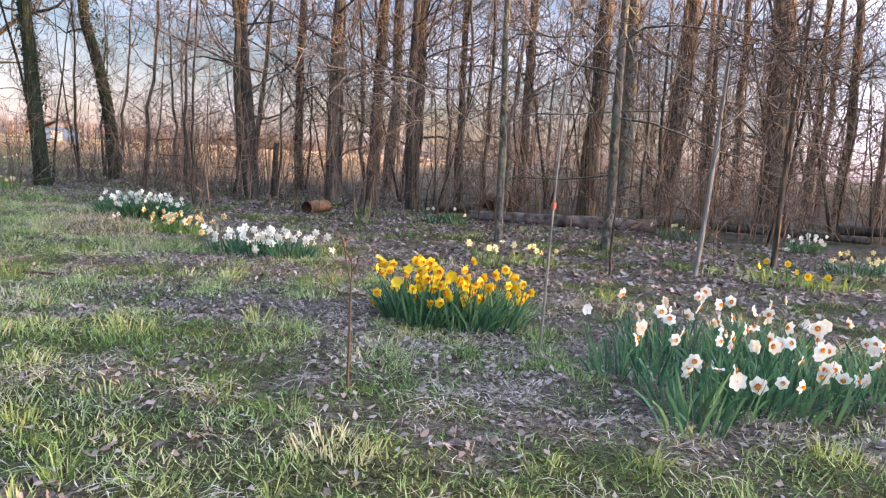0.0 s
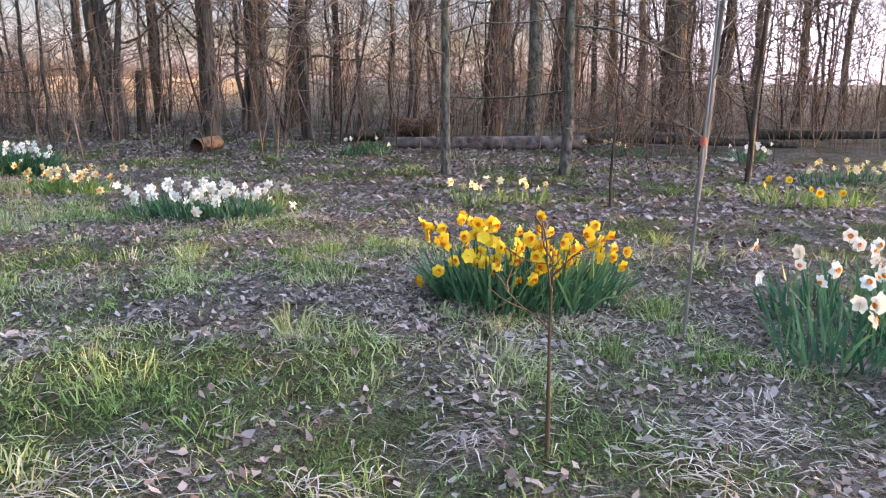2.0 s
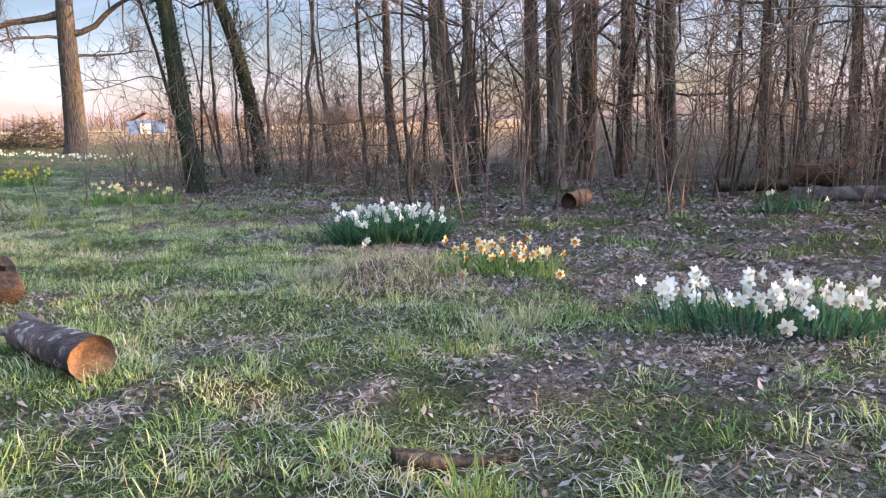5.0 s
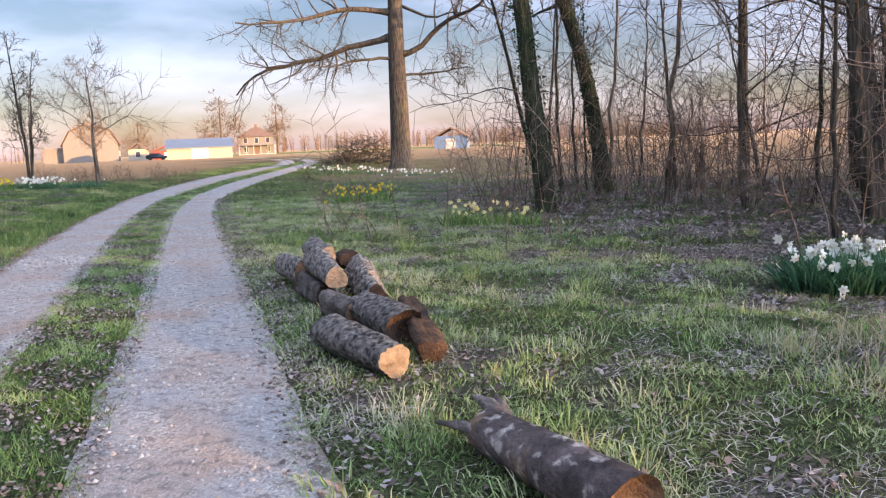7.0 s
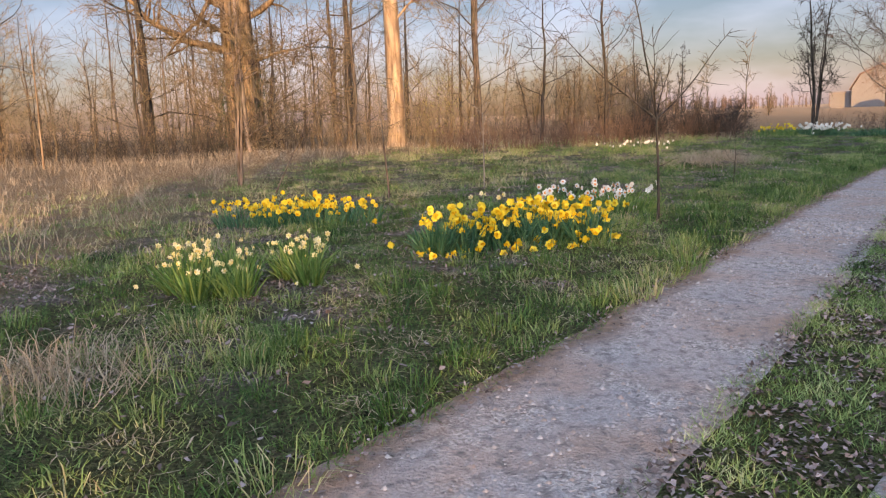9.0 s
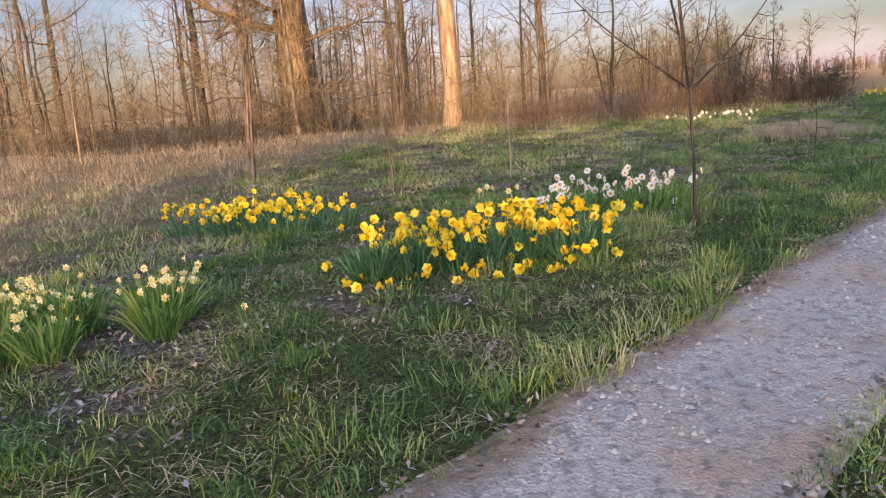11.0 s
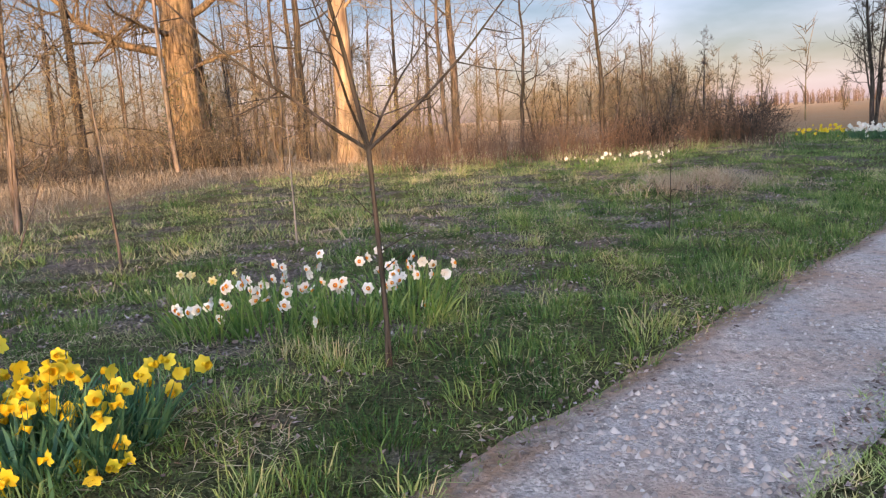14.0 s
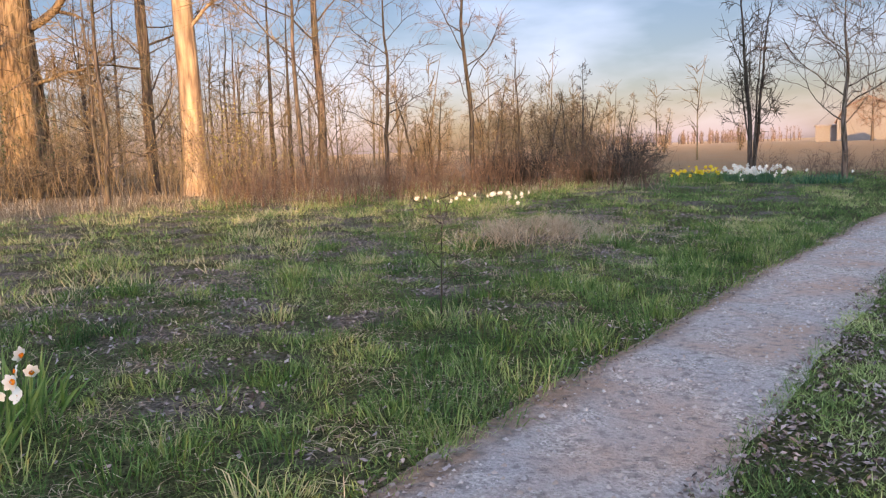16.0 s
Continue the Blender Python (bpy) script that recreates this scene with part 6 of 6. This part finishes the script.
thatch(120000, 2, 37, 1.5, 8.0, 0.17, "matted grey dry grass on the wood's side", 331, GREY_STRAW)
thatch(75000, 14, 40, -9.0, -1.8, 0.18, "matted dry grass beside the track", 332, STRAW)
thatch(52000, 14, 44, -20.0, -9.0, 0.30, "flattened dry grass of the meadow", 333, STRAW)


# dry straw lying in the turf, and standing dry grass
def straw(count, x0, x1, y0, y1, tall, wide, lean, chance, label, seed, name="dry_grass"):
    r = np.random.RandomState(seed)
    x, y = scatter(r, count, x0, x1, y0, y1)
    s = off_road(x, y)
    keep = (np.abs(s) > 1.6) & (r.uniform(0, 1, len(x)) < chance(x, y, s))
    x, y, s = x[keep], y[keep], s[keep]
    h = tall * r.uniform(0.5, 1.15, len(x))
    stuff(name, blade_mesh(name, x, y, land(x, y, s) + 0.006, h, wide * r.uniform(0.7, 1.3, len(x)), r, STRAW, lean), label, "dry grass")


straw(60000, -25, 8, 1, 30, 0.12, 0.005, 1.7, lambda x, y, s: 0.50 * clumpy(x, y, 24, 1.3) ** 2 * (np.abs(s) < 13), "bent dry grass among the green", 311)
straw(60000, -40, -13, -6, 26, 0.22, 0.006, 1.5, lambda x, y, s: zones(x, y, s)[1] * clumpy(x, y, 25, 1.6) ** 1.5 * clumpy(x, y, 38, 0.5) * (s < 0), "standing dry grass of the meadow", 312)
straw(34000, -38.5, -32.0, -10, 26, 0.36, 0.007, 1.3, lambda x, y, s: step01(-x, 32.2, 34.6) * clumpy(x, y, 30, 1.3) ** 1.5 * clumpy(x, y, 39, 0.5) * (s < 0), "tall dry grass before the far wood", 313)
straw(36000, -34, -15.5, -6, 7.6, 0.36, 0.0065, 1.6, lambda x, y, s: step01(-(y + 0.15 * x), -4.4, -2.2) * clumpy(x, y, 26, 1.5) ** 2 * clumpy(x, y, 40, 0.55) ** 1.5 * (s < -5), "tall tawny grass in the meadow", 314)
straw(16000, -27.8, -24.8, 18.0, 21.2, 0.34, 0.007, 2.6, lambda x, y, s: np.exp(-((x + 26.3) ** 2 / 0.7 + (y - 19.6) ** 2 / 0.7)) * clumpy(x, y, 36, 0.5), "flattened heap of pale dry grass", 315, "grass_heap")
straw(1800, -6.2, -4.3, 12.6, 14.4, 0.22, 0.005, 1.7, lambda x, y, s: np.exp(-((x + 5.2) ** 2 + (y - 13.4) ** 2) / 0.4), "hummock of matted dry grass", 316, "grass_heap")
straw(3000, -13.4, -11.6, 6.6, 8.4, 0.30, 0.006, 1.9, lambda x, y, s: np.exp(-((x + 12.4) ** 2 + (y - 7.5) ** 2) / 0.25), "heap of pale flattened straw", 317, "grass_heap")


# fallen leaves
def leaves(count, start, end, lo, hi, size, chance, label, seed):
    r = np.random.RandomState(seed)
    x, y, s = beside(r, count, start, end, lo, hi)
    keep = r.uniform(0, 1, len(x)) < chance(x, y, s)
    x, y, s = x[keep], y[keep], s[keep]
    n = len(x)
    a = r.uniform(0, 6.28, n)
    e1 = np.stack([np.cos(a), np.sin(a), r.normal(0, 0.30, n)], 1)
    e2 = np.stack([-np.sin(a), np.cos(a), r.normal(0, 0.30, n)], 1)
    l, w = size * r.uniform(0.5, 1.5, n)[:, None], size * 0.80 * r.uniform(0.5, 1.3, n)[:, None]
    c = np.stack([x, y, land(x, y, s) + 0.012 + 0.016 * r.uniform(0, 1, n)], 1)
    curl = np.array([0, 0, 1.0]) * (size * r.uniform(-0.1, 0.35, n))[:, None]
    fold = np.array([0, 0, 1.0]) * (size * r.uniform(-0.2, 0.3, n))[:, None]
    v = np.stack([c - e1 * l * 0.55 + curl, c - e1 * l * 0.15 + e2 * w * 0.5 + fold, c + e1 * l * 0.28 + e2 * w * 0.26, c + e1 * l * 0.6 + curl * 0.3, c + e1 * l * 0.1 - e2 * w * 0.45 + fold], 1).reshape(-1, 3)
    o = 5 * np.arange(n)[:, None]
    f = np.concatenate([o + np.array([[0, 1, 4]]), o + np.array([[1, 2, 4]]), o + np.array([[2, 3, 4]])], 1).reshape(-1, 3)
    stuff("fallen_leaves", quick_mesh("fallen_leaves", v, f, [LITTER]), label, "leaf litter")


def bare_patch(x, y, s):
    return 1 - zones(x, y, s)[0]


leaves(100000, 2, 37, 1.4, 8.0, 0.040, lambda x, y, s: 0.08 + 0.80 * bare_patch(x, y, s), "grey-brown fallen leaves in thin grass", 321)
leaves(40000, 0, 42, 8.0, 16.0, 0.075, lambda x, y, s: 0.10 + 0.8 * bare_patch(x, y, s), "leaf litter on the floor of the wood", 322)
leaves(70000, 14, 40, -8.5, -1.7, 0.038, lambda x, y, s: 0.04 + 0.75 * bare_patch(x, y, s), "scattered fallen leaves beside the track", 323)
leaves(26000, 10, 40, -0.55, 0.48, 0.030, lambda x, y, s: 0.15 + 0.85 * (1 - step01(waves(x, y, 23, 0.8) + 0.6 * waves(x, y, 24, 0.35), -0.35, 0.25)), "crumbled leaves on the strip between the wheel tracks", 324)
leaves(10000, 10, 40, 1.3, 1.8, 0.034, lambda x, y, s: 0.6 + 0 * x, "crumbled leaves along the track's edge", 325)
leaves(5000, 12, 40, -1.8, -1.5, 0.030, lambda x, y, s: 0.5 + 0 * x, "crumbled leaves along the verge", 326)


# loose stones on the wheel tracks
x, y = scatter(r, 420000, -30, -5, 5, 33)
s = off_road(x, y)
in_track = ((s > -1.52) & (s < -0.45)) | ((s > 0.4) & (s < 1.36))
heap = np.exp(-((x + 15.8) ** 2 + (y - 15.2) ** 2) / 0.55)
keep = in_track & (r.uniform(0, 1, len(x)) < 0.14 + 0.75 * clumpy(x, y, 29, 1.3) ** 3 + 0.25 * clumpy(x, y, 30, 0.4) ** 3 + 0.9 * heap)
x, y, s, heap = x[keep], y[keep], s[keep], heap[keep]
n = len(x)
size = (0.004 + 0.016 * r.uniform(0, 1, n) ** 2.3) * (1 + 0.6 * heap)
corner = np.array([(1, 0, -0.2), (-1, 0, -0.2), (0, 1, -0.2), (0, -1, -0.2), (0.2, 0.1, 0.7)], float)
v = corner[None] * size[:, None, None] * r.uniform(0.6, 1.4, (n, 5, 1))
a = r.uniform(0, 6.28, n)[:, None]
v = np.stack([v[..., 0] * np.cos(a) - v[..., 1] * np.sin(a), v[..., 0] * np.sin(a) + v[..., 1] * np.cos(a), v[..., 2]], -1)
v += np.stack([x, y, land(x, y, s) + 0.030 - 0.012 * np.sin(np.pi * np.clip((np.abs(s) - 0.36) / 1.2, 0, 1))], 1)[:, None]
tri = np.array([(0, 2, 4), (2, 1, 4), (1, 3, 4), (3, 0, 4)])
f = (5 * np.arange(n)[:, None, None] + tri[None]).reshape(-1, 3)
stuff("gravel", quick_mesh("gravel", v.reshape(-1, 3), f, [PEBBLE]), "loose pale gravel stones on the track", "gravel")
